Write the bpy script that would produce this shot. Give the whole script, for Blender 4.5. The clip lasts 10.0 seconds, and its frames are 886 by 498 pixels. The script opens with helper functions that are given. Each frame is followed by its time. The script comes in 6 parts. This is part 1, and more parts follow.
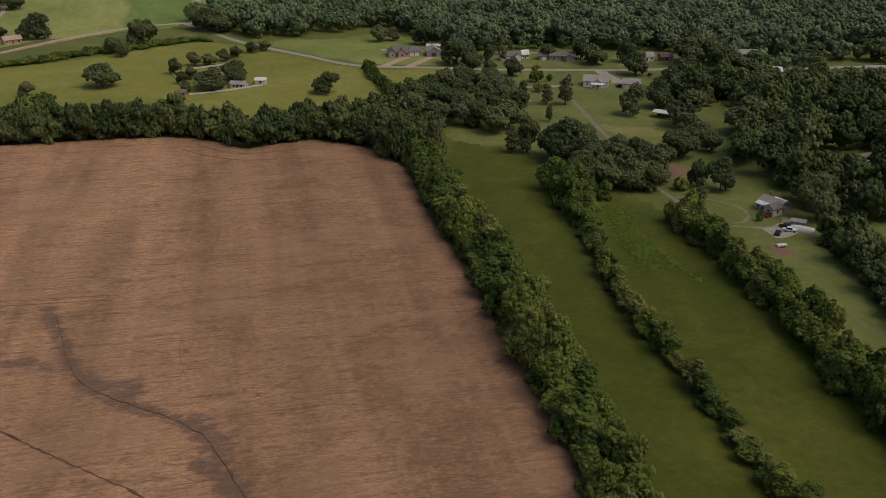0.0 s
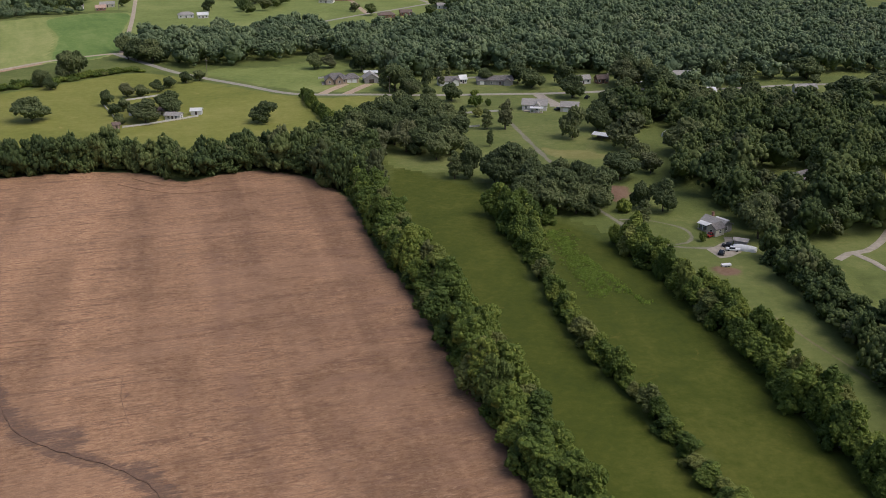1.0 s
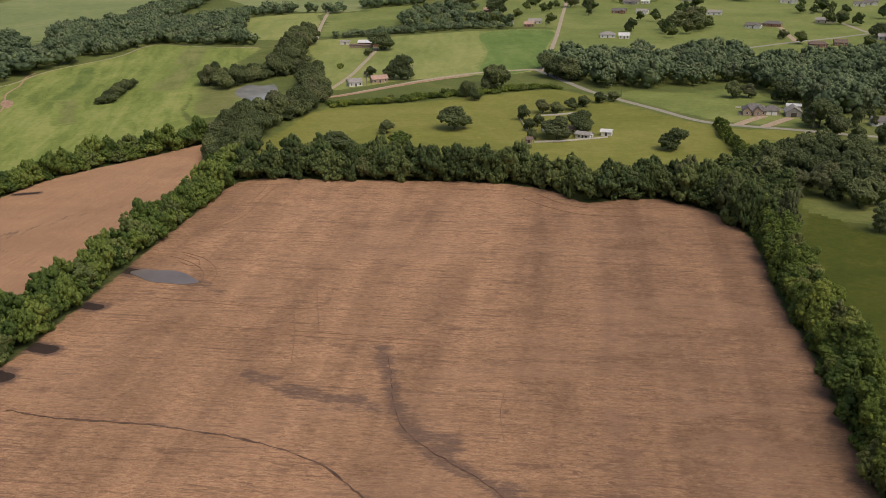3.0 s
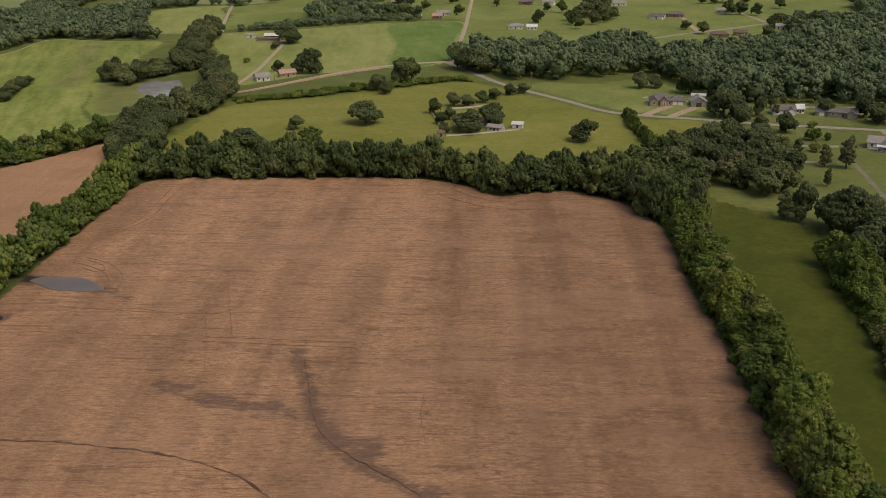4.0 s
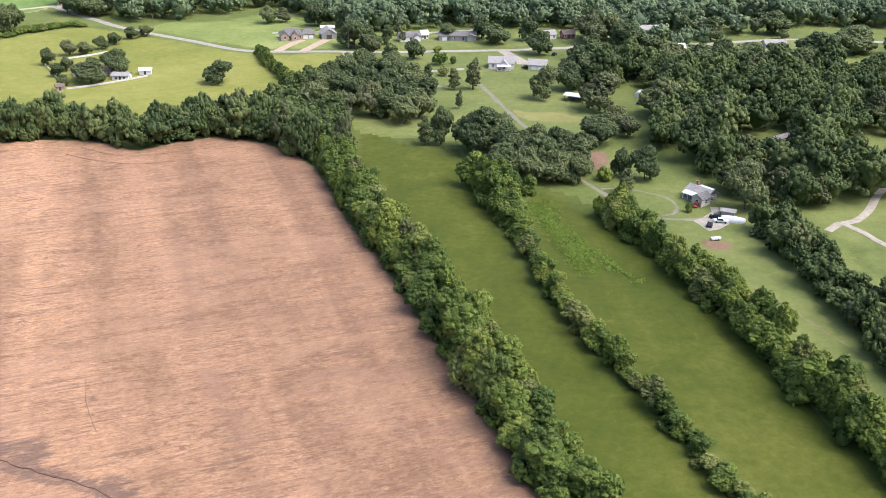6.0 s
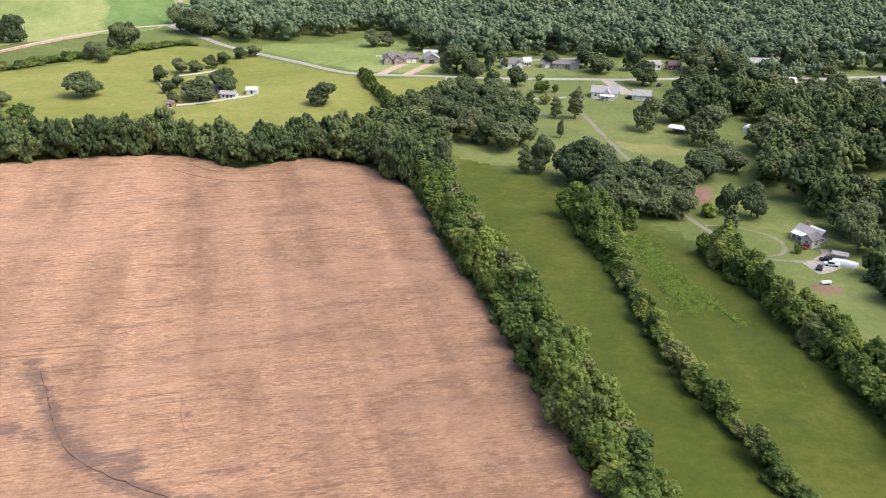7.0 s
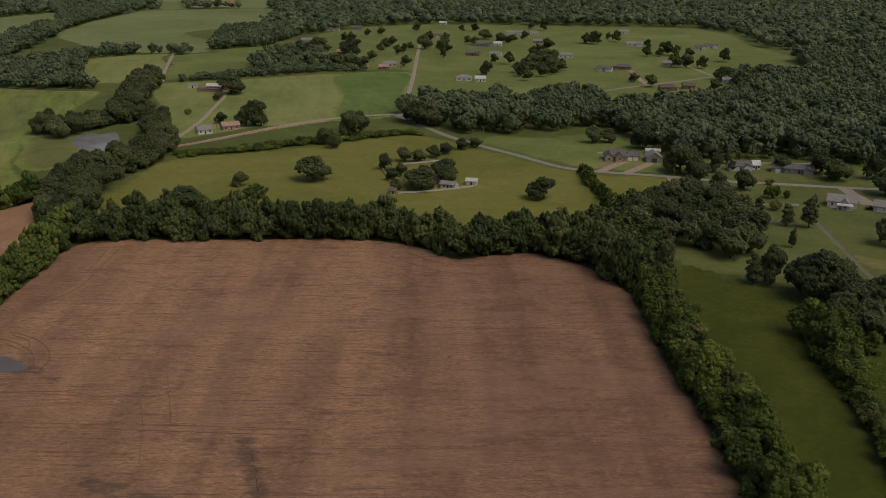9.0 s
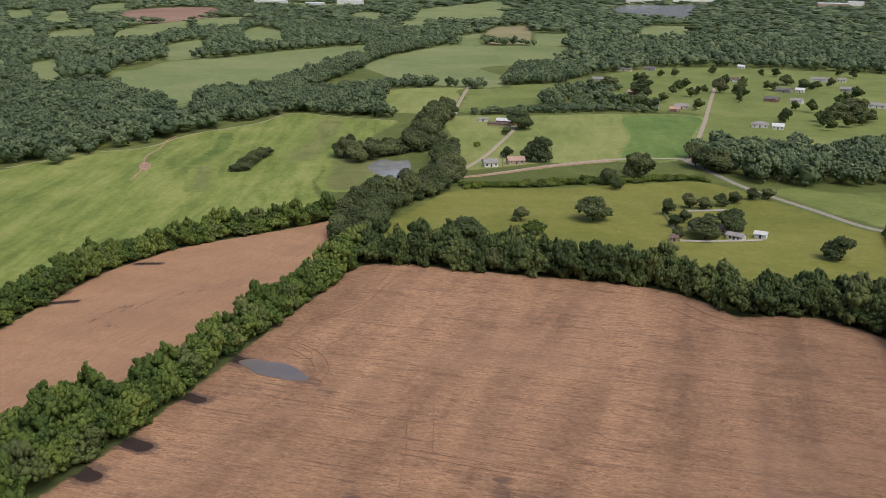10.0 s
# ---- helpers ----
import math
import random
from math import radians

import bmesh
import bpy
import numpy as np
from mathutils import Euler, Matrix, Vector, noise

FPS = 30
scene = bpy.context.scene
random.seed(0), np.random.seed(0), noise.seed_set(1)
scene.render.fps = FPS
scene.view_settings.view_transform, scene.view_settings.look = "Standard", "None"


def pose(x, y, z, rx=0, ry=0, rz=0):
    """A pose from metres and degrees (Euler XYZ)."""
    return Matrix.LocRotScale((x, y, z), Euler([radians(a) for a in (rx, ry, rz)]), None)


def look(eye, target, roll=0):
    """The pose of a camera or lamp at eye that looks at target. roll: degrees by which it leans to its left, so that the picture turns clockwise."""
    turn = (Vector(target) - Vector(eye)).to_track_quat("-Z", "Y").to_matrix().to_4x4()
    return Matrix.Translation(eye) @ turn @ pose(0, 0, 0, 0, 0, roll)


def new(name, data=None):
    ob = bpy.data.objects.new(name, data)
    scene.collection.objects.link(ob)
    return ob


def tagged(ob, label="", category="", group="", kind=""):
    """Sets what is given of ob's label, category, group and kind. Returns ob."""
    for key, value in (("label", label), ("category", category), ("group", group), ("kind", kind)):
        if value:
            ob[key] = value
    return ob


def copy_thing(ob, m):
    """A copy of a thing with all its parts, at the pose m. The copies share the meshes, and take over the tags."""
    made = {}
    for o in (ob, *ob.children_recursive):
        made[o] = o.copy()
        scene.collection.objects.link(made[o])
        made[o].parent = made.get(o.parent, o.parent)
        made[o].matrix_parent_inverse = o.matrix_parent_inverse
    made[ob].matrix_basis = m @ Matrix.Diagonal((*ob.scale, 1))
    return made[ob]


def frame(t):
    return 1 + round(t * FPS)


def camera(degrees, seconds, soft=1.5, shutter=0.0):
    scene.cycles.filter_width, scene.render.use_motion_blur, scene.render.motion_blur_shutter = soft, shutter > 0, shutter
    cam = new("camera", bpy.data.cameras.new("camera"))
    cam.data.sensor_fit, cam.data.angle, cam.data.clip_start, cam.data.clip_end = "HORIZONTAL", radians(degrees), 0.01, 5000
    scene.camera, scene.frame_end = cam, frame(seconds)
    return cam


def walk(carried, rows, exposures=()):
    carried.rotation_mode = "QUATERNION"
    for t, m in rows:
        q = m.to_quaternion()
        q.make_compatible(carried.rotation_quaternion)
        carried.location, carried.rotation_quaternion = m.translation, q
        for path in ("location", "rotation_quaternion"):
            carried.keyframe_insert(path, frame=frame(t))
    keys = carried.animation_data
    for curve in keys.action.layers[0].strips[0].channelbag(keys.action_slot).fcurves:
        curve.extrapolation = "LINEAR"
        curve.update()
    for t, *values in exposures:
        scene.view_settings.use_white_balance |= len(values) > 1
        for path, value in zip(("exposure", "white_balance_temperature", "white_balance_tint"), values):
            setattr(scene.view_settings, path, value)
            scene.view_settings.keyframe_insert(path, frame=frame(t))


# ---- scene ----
cam = camera(49.0, 10.0, soft=0.7)
PATH = [
    (0, (0.826, -1.07, 120.584), (0.818, 0.773, 119.808), 0.1),
    (0.5, (-0.158, 1.077, 120.835), (-0.056, 2.927, 120.08), -0.1),
    (1, (-1.146, 3.231, 121.107), (-1.03, 5.089, 120.374), -0.2),
    (1.5, (-2.148, 5.393, 121.406), (-2.273, 7.255, 120.687), -0.4),
    (2, (-3.17, 7.553, 121.729), (-3.555, 9.384, 121.023), -0.8),
    (2.5, (-4.186, 9.678, 122.066), (-4.773, 11.459, 121.371), -0.9),
    (2.7, (-4.576, 10.501, 122.2), (-5.234, 12.259, 121.509), -1.0),
    (3.8, (-6.606, 14.872, 122.954), (-7.21, 16.648, 122.259), -0.8),
    (4, (-6.943, 15.64, 123.058), (-7.429, 17.446, 122.348), -0.6),
    (4.5, (-7.716, 17.492, 123.239), (-7.896, 19.336, 122.485), -0.7),
    (5, (-8.47, 19.309, 123.346), (-8.413, 21.144, 122.553), -0.4),
    (5.2, (-8.788, 20.039, 123.366), (-8.667, 21.866, 122.56), -0.4),
    (6.3, (-10.661, 24.108, 123.358), (-10.432, 25.911, 122.523), 0.6),
    (6.5, (-11.04, 24.88, 123.356), (-10.866, 26.693, 122.529), 0.6),
    (7, (-12.082, 26.889, 123.352), (-12.041, 28.726, 122.562), 0.7),
    (7.5, (-13.203, 28.971, 123.354), (-13.28, 30.821, 122.599), 0.7),
    (8, (-14.404, 31.147, 123.368), (-14.564, 33.011, 122.663), 0.7),
    (8.5, (-15.702, 33.429, 123.394), (-15.925, 35.305, 122.74), 0.7),
    (9, (-17.103, 35.797, 123.431), (-17.481, 37.66, 122.809), 0.3),
    (9.5, (-18.567, 38.205, 123.468), (-19.202, 40.007, 122.876), 0.2),
    (10, (-20.055, 40.623, 123.5), (-20.963, 42.317, 122.946), 0.6),
]
EXPOSURES = [(0, -0.86, 6460, 12.5), (0.5, -0.39, 5860, 12.5), (1, -0.31, 5810, 12.5), (1.5, -0.27, 5960, 12.5), (2, -0.1, 6060, 12.5), (2.5, -0.21, 6210, 12.5), (4, -0.62, 6710, 12.5), (4.5, -0.69, 6560, 12.5), (5, -0.34, 5910, 12.5), (5.2, 0.26, 5710, 12.5), (6.3, 1.01, 5560, 13.5), (6.5, 1.01, 5560, 13.5), (7, 0.82, 5660, 12.5), (7.5, 0.13, 6010, 12.5), (8, -0.89, 6510, 14.5), (8.5, -1.11, 6460, 14.5), (9, -1.31, 6410, 14.5), (9.5, -0.76, 6060, 12.5), (10, -0.26, 5860, 12.5)]
walk(cam, [(t, look(eye, target, roll)) for t, eye, target, roll in PATH], exposures=EXPOSURES)

# ---- world, sun ----
SUN_AZ, SUN_EL = radians(116), radians(55)   # azimuth from +y towards +x
world = bpy.data.worlds.new("overcast_sky")
scene.world = world
world.use_nodes = True
wn = world.node_tree
sky = wn.nodes.new("ShaderNodeTexSky")
sky.sky_type, sky.sun_disc = "NISHITA", False
sky.sun_elevation, sky.sun_rotation = SUN_EL, SUN_AZ
sky.air_density, sky.dust_density, sky.ozone_density = 1.0, 6.0, 0.6
wn.nodes["Background"].inputs["Strength"].default_value = 0.15
wn.links.new(sky.outputs[0], wn.nodes["Background"].inputs["Color"])

sun = new("sun", bpy.data.lights.new("sun", "SUN"))
sun.data.energy, sun.data.angle, sun.data.color = 1.30, radians(44), (1.0, 0.91, 0.78)
sun.matrix_world = look((0, 0, 300), (-300 * math.sin(SUN_AZ) / math.tan(SUN_EL), -300 * math.cos(SUN_AZ) / math.tan(SUN_EL), 0))


# ---- materials ----
class Nodes:
    """A short way to wire a node material."""
    def __init__(self, name):
        self.mat = bpy.data.materials.new(name)
        self.mat.use_nodes = True
        self.tree = self.mat.node_tree
        self.bsdf = self.tree.nodes["Principled BSDF"]
        self.bsdf.inputs["Specular IOR Level"].default_value = 0.25

    def node(self, kind, **props):
        n = self.tree.nodes.new(kind)
        for key, value in props.items():
            setattr(n, key, value)
        return n

    def put(self, value, socket):
        if isinstance(value, bpy.types.NodeSocket):
            self.tree.links.new(value, socket)
        else:
            socket.default_value = value

    def coords(self, turn=0.0, scale=(1, 1, 1), kind="Object"):
        c = self.node("ShaderNodeTexCoord")
        m = self.node("ShaderNodeMapping", vector_type="TEXTURE")
        m.inputs["Rotation"].default_value = (0, 0, radians(turn))
        m.inputs["Scale"].default_value = tuple(1 / s for s in scale)
        self.tree.links.new(c.outputs[kind], m.inputs["Vector"])
        return m.outputs[0]

    def noise(self, vec, scale, detail=4.0, rough=0.6, warp=0.0):
        n = self.node("ShaderNodeTexNoise")
        self.put(vec, n.inputs["Vector"])
        n.inputs["Scale"].default_value, n.inputs["Detail"].default_value = scale, detail
        n.inputs["Roughness"].default_value, n.inputs["Distortion"].default_value = rough, warp
        return n.outputs["Fac"]

    def math(self, op, a, b=0.0, c=0.0, clamp=False):
        n = self.node("ShaderNodeMath", operation=op, use_clamp=clamp)
        for value, socket in zip((a, b, c), n.inputs):
            self.put(value, socket)
        return n.outputs[0]

    def span(self, value, low, high, a=0.0, b=1.0):
        n = self.node("ShaderNodeMapRange", interpolation_type="SMOOTHSTEP")
        for v, key in ((value, "Value"), (low, "From Min"), (high, "From Max"), (a, "To Min"), (b, "To Max")):
            self.put(v, n.inputs[key])
        return n.outputs[0]

    def mix(self, fac, a, b, blend="MIX"):
        n = self.node("ShaderNodeMix", data_type="RGBA", blend_type=blend)
        for v, socket in ((fac, n.inputs[0]), (a, n.inputs[6]), (b, n.inputs[7])):
            self.put((*v, 1.0) if isinstance(v, tuple) and len(v) == 3 else v, socket)
        return n.outputs[2]

    def ramp(self, fac, *stops):
        n = self.node("ShaderNodeValToRGB")
        els = n.color_ramp.elements
        while len(els) < len(stops):
            els.new(0.5)
        for e, (at, col) in zip(els, stops):
            e.position, e.color = at, (*col, 1.0)
        self.put(fac, n.inputs[0])
        return n.outputs[0]

    def attribute(self, name):
        return self.node("ShaderNodeAttribute", attribute_name=name).outputs["Fac"]

    def finish(self, color, rough=0.9, bump=None, strength=0.4, distance=0.1):
        self.put((*color, 1.0) if isinstance(color, tuple) and len(color) == 3 else color, self.bsdf.inputs["Base Color"])
        self.put(rough, self.bsdf.inputs["Roughness"])
        if bump is not None:
            b = self.node("ShaderNodeBump")
            b.inputs["Strength"].default_value, b.inputs["Distance"].default_value = strength, distance
            self.tree.links.new(bump, b.inputs["Height"])
            self.tree.links.new(b.outputs[0], self.bsdf.inputs["Normal"])
        return self.mat


VERGE = ((0.078, 0.100, 0.023), (0.118, 0.142, 0.033), (0.172, 0.188, 0.052))


def grass_color(n, dark, mid, light, big, fine, turn=0.0, stretch=1.0, streak=0.0):
    """Broad tone, tufts, dry flecks and, where wanted, streaks along the mower's way."""
    v = n.coords(turn)
    s = n.coords(turn, (1.0, stretch, 1.0))
    a = n.noise(v, big, 5, 0.6, 0.8)
    b = n.noise(v, fine, 6, 0.75)
    c = n.noise(s, 0.09, 5, 0.7, 0.4)
    f = n.math("ADD", n.math("MULTIPLY", a, 0.45), n.math("MULTIPLY", b, 0.33))
    f = n.math("ADD", f, n.math("MULTIPLY", c, 0.22 + streak))
    f = n.math("SUBTRACT", f, streak * 0.5)
    col = n.ramp(f, (0.38, dark), (0.5, mid), (0.62, light))
    dry = n.span(n.noise(v, 0.13, 7, 0.75, 1.5), 0.60, 0.70)
    return n.mix(n.math("MULTIPLY", dry, 0.55), col, (light[0] * 1.35, light[1] * 1.1, light[2] * 1.4)), b


def grass(name, dark, mid, light, big=0.02, fine=0.6, turn=0.0, stretch=1.0, streak=0.0, edged=True, ragged=14.0, under=VERGE):
    """Mown or grazed grass that gives way raggedly to rough grass at the edge of its sheet."""
    n = Nodes(name)
    col, b = grass_color(n, dark, mid, light, big, fine, turn, stretch, streak)
    if edged:
        rough, _ = grass_color(n, *under, 0.02, 0.35)
        e = n.math("ADD", n.attribute("edge"), n.math("MULTIPLY", n.math("SUBTRACT", n.noise(n.coords(), 0.09, 6, 0.7), 0.55), ragged))
        col = n.mix(n.span(e, 0.0, ragged * 0.3), rough, col)
    return n.finish(col, 0.95, b, 0.6, 0.3)


LAWN = ((0.092, 0.116, 0.027), (0.134, 0.156, 0.040), (0.188, 0.198, 0.062))
M = {}
M["verge"] = grass("rough_grass", *VERGE, 0.012, 0.5, edged=False)
# its own green, set darker to carry shade over this east side
M["strip"] = grass("meadow_grass", (0.040, 0.057, 0.004), (0.063, 0.078, 0.006), (0.100, 0.108, 0.015), 0.018, 0.4, ragged=14.0, under=((0.052, 0.072, 0.010), (0.080, 0.098, 0.016), (0.120, 0.132, 0.028)))
M["pasture"] = grass("yellow_pasture_grass", (0.138, 0.152, 0.024), (0.192, 0.198, 0.038), (0.252, 0.240, 0.062), 0.012, 0.3)
M["lawn"] = grass("mown_lawn", *LAWN, 0.02, 0.35)
MEADOW_GREEN = ((0.125, 0.160, 0.036), (0.180, 0.215, 0.054), (0.250, 0.270, 0.082))
M["meadow"] = grass("bright_meadow_grass", *MEADOW_GREEN, 0.012, 0.3)
GREEN = ((0.132, 0.172, 0.034), (0.200, 0.244, 0.052), (0.290, 0.306, 0.088))
M["green"] = grass("spring_green_crop", *GREEN, 0.010, 0.25, 30, 0.16, 0.45)
HAY = ((0.170, 0.205, 0.050), (0.235, 0.265, 0.074), (0.310, 0.312, 0.108))
M["hay"] = grass("hay_meadow", *HAY, 0.010, 0.25, 20, 0.2, 0.2, ragged=7.0)
M["deep"] = grass("deep_green_crop", (0.100, 0.165, 0.034), (0.140, 0.208, 0.046), (0.190, 0.245, 0.068), 0.02, 0.25, 20, 0.2, 0.2, ragged=5.0, under=HAY)
M["far_field"] = grass("far_pasture", (0.150, 0.192, 0.066), (0.208, 0.245, 0.088), (0.270, 0.285, 0.125), 0.006, 0.1)
M["tan_field"] = grass("far_ripe_field", (0.220, 0.200, 0.090), (0.290, 0.250, 0.120), (0.340, 0.290, 0.150), 0.006, 0.1)
M["red_field"] = grass("far_bare_red_soil", (0.230, 0.135, 0.090), (0.290, 0.180, 0.120), (0.350, 0.230, 0.160), 0.006, 0.1)
M["bare"] = grass("bare_red_ground", (0.130, 0.080, 0.048), (0.185, 0.115, 0.072), (0.235, 0.155, 0.100), 0.1, 0.8, ragged=7.0, under=LAWN)
M["bank"] = grass("brown_bank_grass", (0.115, 0.132, 0.036), (0.165, 0.178, 0.052), (0.230, 0.222, 0.080), 0.04, 0.4, ragged=20.0, under=GREEN)
M["track"] = grass("worn_track_grass", (0.120, 0.115, 0.050), (0.165, 0.150, 0.070), (0.215, 0.190, 0.095), 0.1, 0.8, ragged=2.0, under=LAWN)
M["loop"] = grass("gravel_in_grass", (0.150, 0.145, 0.095), (0.195, 0.182, 0.128), (0.245, 0.226, 0.165), 0.1, 0.8, ragged=3.0, under=LAWN)
M["streak"] = grass("thin_tan_crop", (0.128, 0.152, 0.038), (0.178, 0.198, 0.055), (0.240, 0.240, 0.082), 0.03, 0.3, 30, 0.16, 0.4, ragged=16.0, under=GREEN)
M["dark_crop"] = grass("rank_green_crop", (0.095, 0.138, 0.026), (0.140, 0.188, 0.038), (0.200, 0.228, 0.062), 0.03, 0.3, 30, 0.16, 0.4, ragged=12.0, under=GREEN)
M["dry"] = grass("dry_yellow_grass", (0.150, 0.150, 0.042), (0.195, 0.186, 0.058), (0.250, 0.228, 0.082), 0.05, 0.4, ragged=12.0, under=LAWN)


def soil(name, tint, turn, calm=0.0):
    """Fallow field after harvest: stubble in rows, dark drill lines, smooth long stripes and headland, shade painted
    over the east side, and damp places; stripes, headland, shade and damp are given by attributes.
    """
    n = Nodes(name)
    v = n.coords(turn)
    row = n.coords(turn, (0.42, 1.0, 1.0))
    fleck = n.noise(row, 1.25, 7, 0.88, 0.4)
    rows = n.noise(n.coords(turn, (0.04, 1.0, 1.0)), 1.0, 5, 0.75, 0.15)
    fine = n.noise(n.coords(turn, (0.5, 1.0, 1.0)), 0.75, 7, 0.85)
    broad = n.noise(n.coords(turn, (0.9, 1.0, 1.0)), 0.035, 7, 0.68, 1.0)
    cross = n.noise(n.coords(turn, (1.0, 0.07, 1.0)), 0.06, 4, 0.6, 0.3)
    t = tint
    col = n.ramp(fleck, (0.40, (0.258 * t, 0.142 * t, 0.077 * t)), (0.50, (0.356 * t, 0.203 * t, 0.109 * t)), (0.61, (0.456 * t, 0.281 * t, 0.158 * t)))
    tone = n.math("ADD", n.math("MULTIPLY", broad, 0.62), n.math("MULTIPLY", cross, 0.83))
    tone = n.math("ADD", tone, n.math("MULTIPLY", rows, 0.26))
    tone = n.span(tone, 0.68, 1.02, 0.74, 1.22)
    # one attribute holds the tillage stripes and the shade painted on the east side
    band_shade = n.attribute("band_shade")
    band_shade = n.math("MULTIPLY", band_shade, n.span(n.noise(n.coords(turn, (0.35, 1.0, 1.0)), 0.11, 6, 0.75, 0.6), 0.30, 0.62, 0.55, 1.15))
    tone = n.math("MULTIPLY", tone, n.math("SUBTRACT", 1.0, n.math("MULTIPLY", band_shade, 0.42)))
    grey = n.node("ShaderNodeCombineColor")
    for k in range(3):
        n.put(tone, grey.inputs[k])
    col = n.mix(1.0, col, grey.outputs[0], "MULTIPLY")
    gate = n.span(n.noise(n.coords(turn, (0.8, 1.0, 1.0)), 0.06, 6, 0.8, 1.5), 0.42, 0.56)
    lines = n.span(n.noise(n.coords(turn, (0.06, 1.0, 1.0)), 0.62, 6, 0.82, 0.7), 0.535, 0.565)
    dashes = n.span(n.noise(n.coords(turn, (0.13, 1.0, 1.0)), 1.0, 5, 0.8, 0.5), 0.555, 0.590)
    dashes = n.math("MULTIPLY", dashes, n.span(n.noise(v, 0.035, 7, 0.8, 1.4), 0.42, 0.58))
    ticks = n.span(n.noise(row, 0.55, 8, 0.85, 0.8), 0.545, 0.585)
    dark = n.math("MAXIMUM", n.math("MULTIPLY", lines, gate), n.math("MULTIPLY", ticks, n.span(broad, 0.44, 0.56)))
    dark = n.math("MAXIMUM", dark, dashes)
    col = n.mix(n.math("MULTIPLY", dark, 0.74), col, (0.150, 0.086, 0.054))
    clod = n.span(n.noise(n.coords(turn, (0.10, 1.0, 1.0)), 0.30, 7, 0.8, 1.2), 0.55, 0.58)
    clod = n.math("MULTIPLY", clod, n.span(n.noise(v, 0.022, 5, 0.7, 0.8), 0.46, 0.58))
    col = n.mix(n.math("MULTIPLY", clod, 0.50), col, (0.160, 0.096, 0.060))
    bare = n.span(n.noise(n.coords(turn, (0.6, 1.0, 1.0)), 0.028, 6, 0.7, 1.0), 0.50, 0.62)
    col = n.mix(n.math("MULTIPLY", bare, 0.32), col, (0.365 * t, 0.218 * t, 0.130 * t))
    straw = n.span(fine, 0.56, 0.63)
    col = n.mix(n.math("MULTIPLY", straw, 0.34), col, (0.520, 0.350, 0.222))
    col = n.mix(calm, col, n.mix(broad, (0.300 * t, 0.172 * t, 0.096 * t), (0.440 * t, 0.262 * t, 0.142 * t)))
    # where that attribute is strong the soil also turns smoother and darker
    smooth = n.span(n.math("ADD", band_shade, n.math("MULTIPLY", n.math("SUBTRACT", n.noise(v, 0.12, 6, 0.75), 0.5), 0.5)), 0.55, 0.95)
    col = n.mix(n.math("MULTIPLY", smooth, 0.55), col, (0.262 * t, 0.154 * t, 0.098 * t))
    wet = n.math("ADD", n.attribute("damp"), n.math("MULTIPLY", n.math("SUBTRACT", n.noise(n.coords(turn, (0.3, 1, 1)), 0.30, 8, 0.8), 0.5), 3.2))
    wet = n.math("MULTIPLY", n.span(wet, 0.42, 0.78), n.span(n.noise(row, 0.7, 6, 0.85), 0.36, 0.56, 0.55, 1.0))
    col = n.mix(n.math("MULTIPLY", wet, 0.80), col, (0.118, 0.078, 0.058))
    mud = n.math("ADD", n.attribute("damp"), n.math("MULTIPLY", n.math("SUBTRACT", n.noise(v, 0.4, 6, 0.75), 0.5), 0.8))
    col = n.mix(n.span(mud, 1.05, 1.25), col, (0.040, 0.026, 0.020))
    edge = n.math("ADD", n.attribute("edge"), n.math("MULTIPLY", n.math("SUBTRACT", n.noise(v, 0.35, 5, 0.7), 0.5), 6.0))
    col = n.mix(n.span(edge, -1.2, 0.6), (0.075, 0.095, 0.026), col)
    return n.finish(col, 0.95, n.math("ADD", n.math("MULTIPLY", rows, 0.6), n.math("MULTIPLY", fine, 0.4)), 0.8, 0.35)


M["soil"] = soil("fallow_stubble_soil", 1.0, 12)
M["soil_west"] = soil("bare_field_soil", 1.06, 100, 0.62)


def plain(name, a, b, scale=1.0, rough=0.7, detail=4, metal=0.0, bump=0.2):
    """Two tones of one surface, mottled."""
    n = Nodes(name)
    f = n.noise(n.coords(), scale, detail, 0.65)
    n.bsdf.inputs["Metallic"].default_value = metal
    return n.finish(n.ramp(f, (0.35, a), (0.65, b)), rough, f, bump, 0.03)


M["asphalt"] = plain("worn_asphalt", (0.25, 0.23, 0.19), (0.36, 0.33, 0.275), 0.4, 0.9)
M["gravel"] = plain("tan_gravel", (0.33, 0.265, 0.19), (0.46, 0.385, 0.29), 0.5, 0.95)
M["red_gravel"] = plain("red_clay_gravel", (0.30, 0.17, 0.10), (0.45, 0.31, 0.22), 0.35, 0.95)
M["concrete"] = plain("pale_concrete", (0.27, 0.235, 0.185), (0.38, 0.335, 0.27), 0.5, 0.85)
M["tan_drive"] = plain("tan_aggregate_drive", (0.34, 0.25, 0.175), (0.46, 0.35, 0.25), 0.5, 0.9)
M["runnel"] = plain("damp_brown_cut", (0.075, 0.046, 0.032), (0.165, 0.100, 0.066), 0.4, 0.95)
M["track_soil"] = plain("pressed_brown_soil", (0.180, 0.104, 0.062), (0.300, 0.176, 0.106), 0.2, 0.95)
M["bark"] = plain("grey_brown_bark", (0.06, 0.045, 0.034), (0.14, 0.11, 0.085), 3.0, 0.95)
M["white_siding"] = plain("white_siding", (0.60, 0.59, 0.56), (0.72, 0.71, 0.68), 0.8, 0.6)
M["cream_siding"] = plain("cream_siding", (0.50, 0.46, 0.38), (0.60, 0.55, 0.46), 0.8, 0.7)
M["grey_siding"] = plain("grey_siding", (0.22, 0.215, 0.205), (0.31, 0.30, 0.285), 0.8, 0.7)
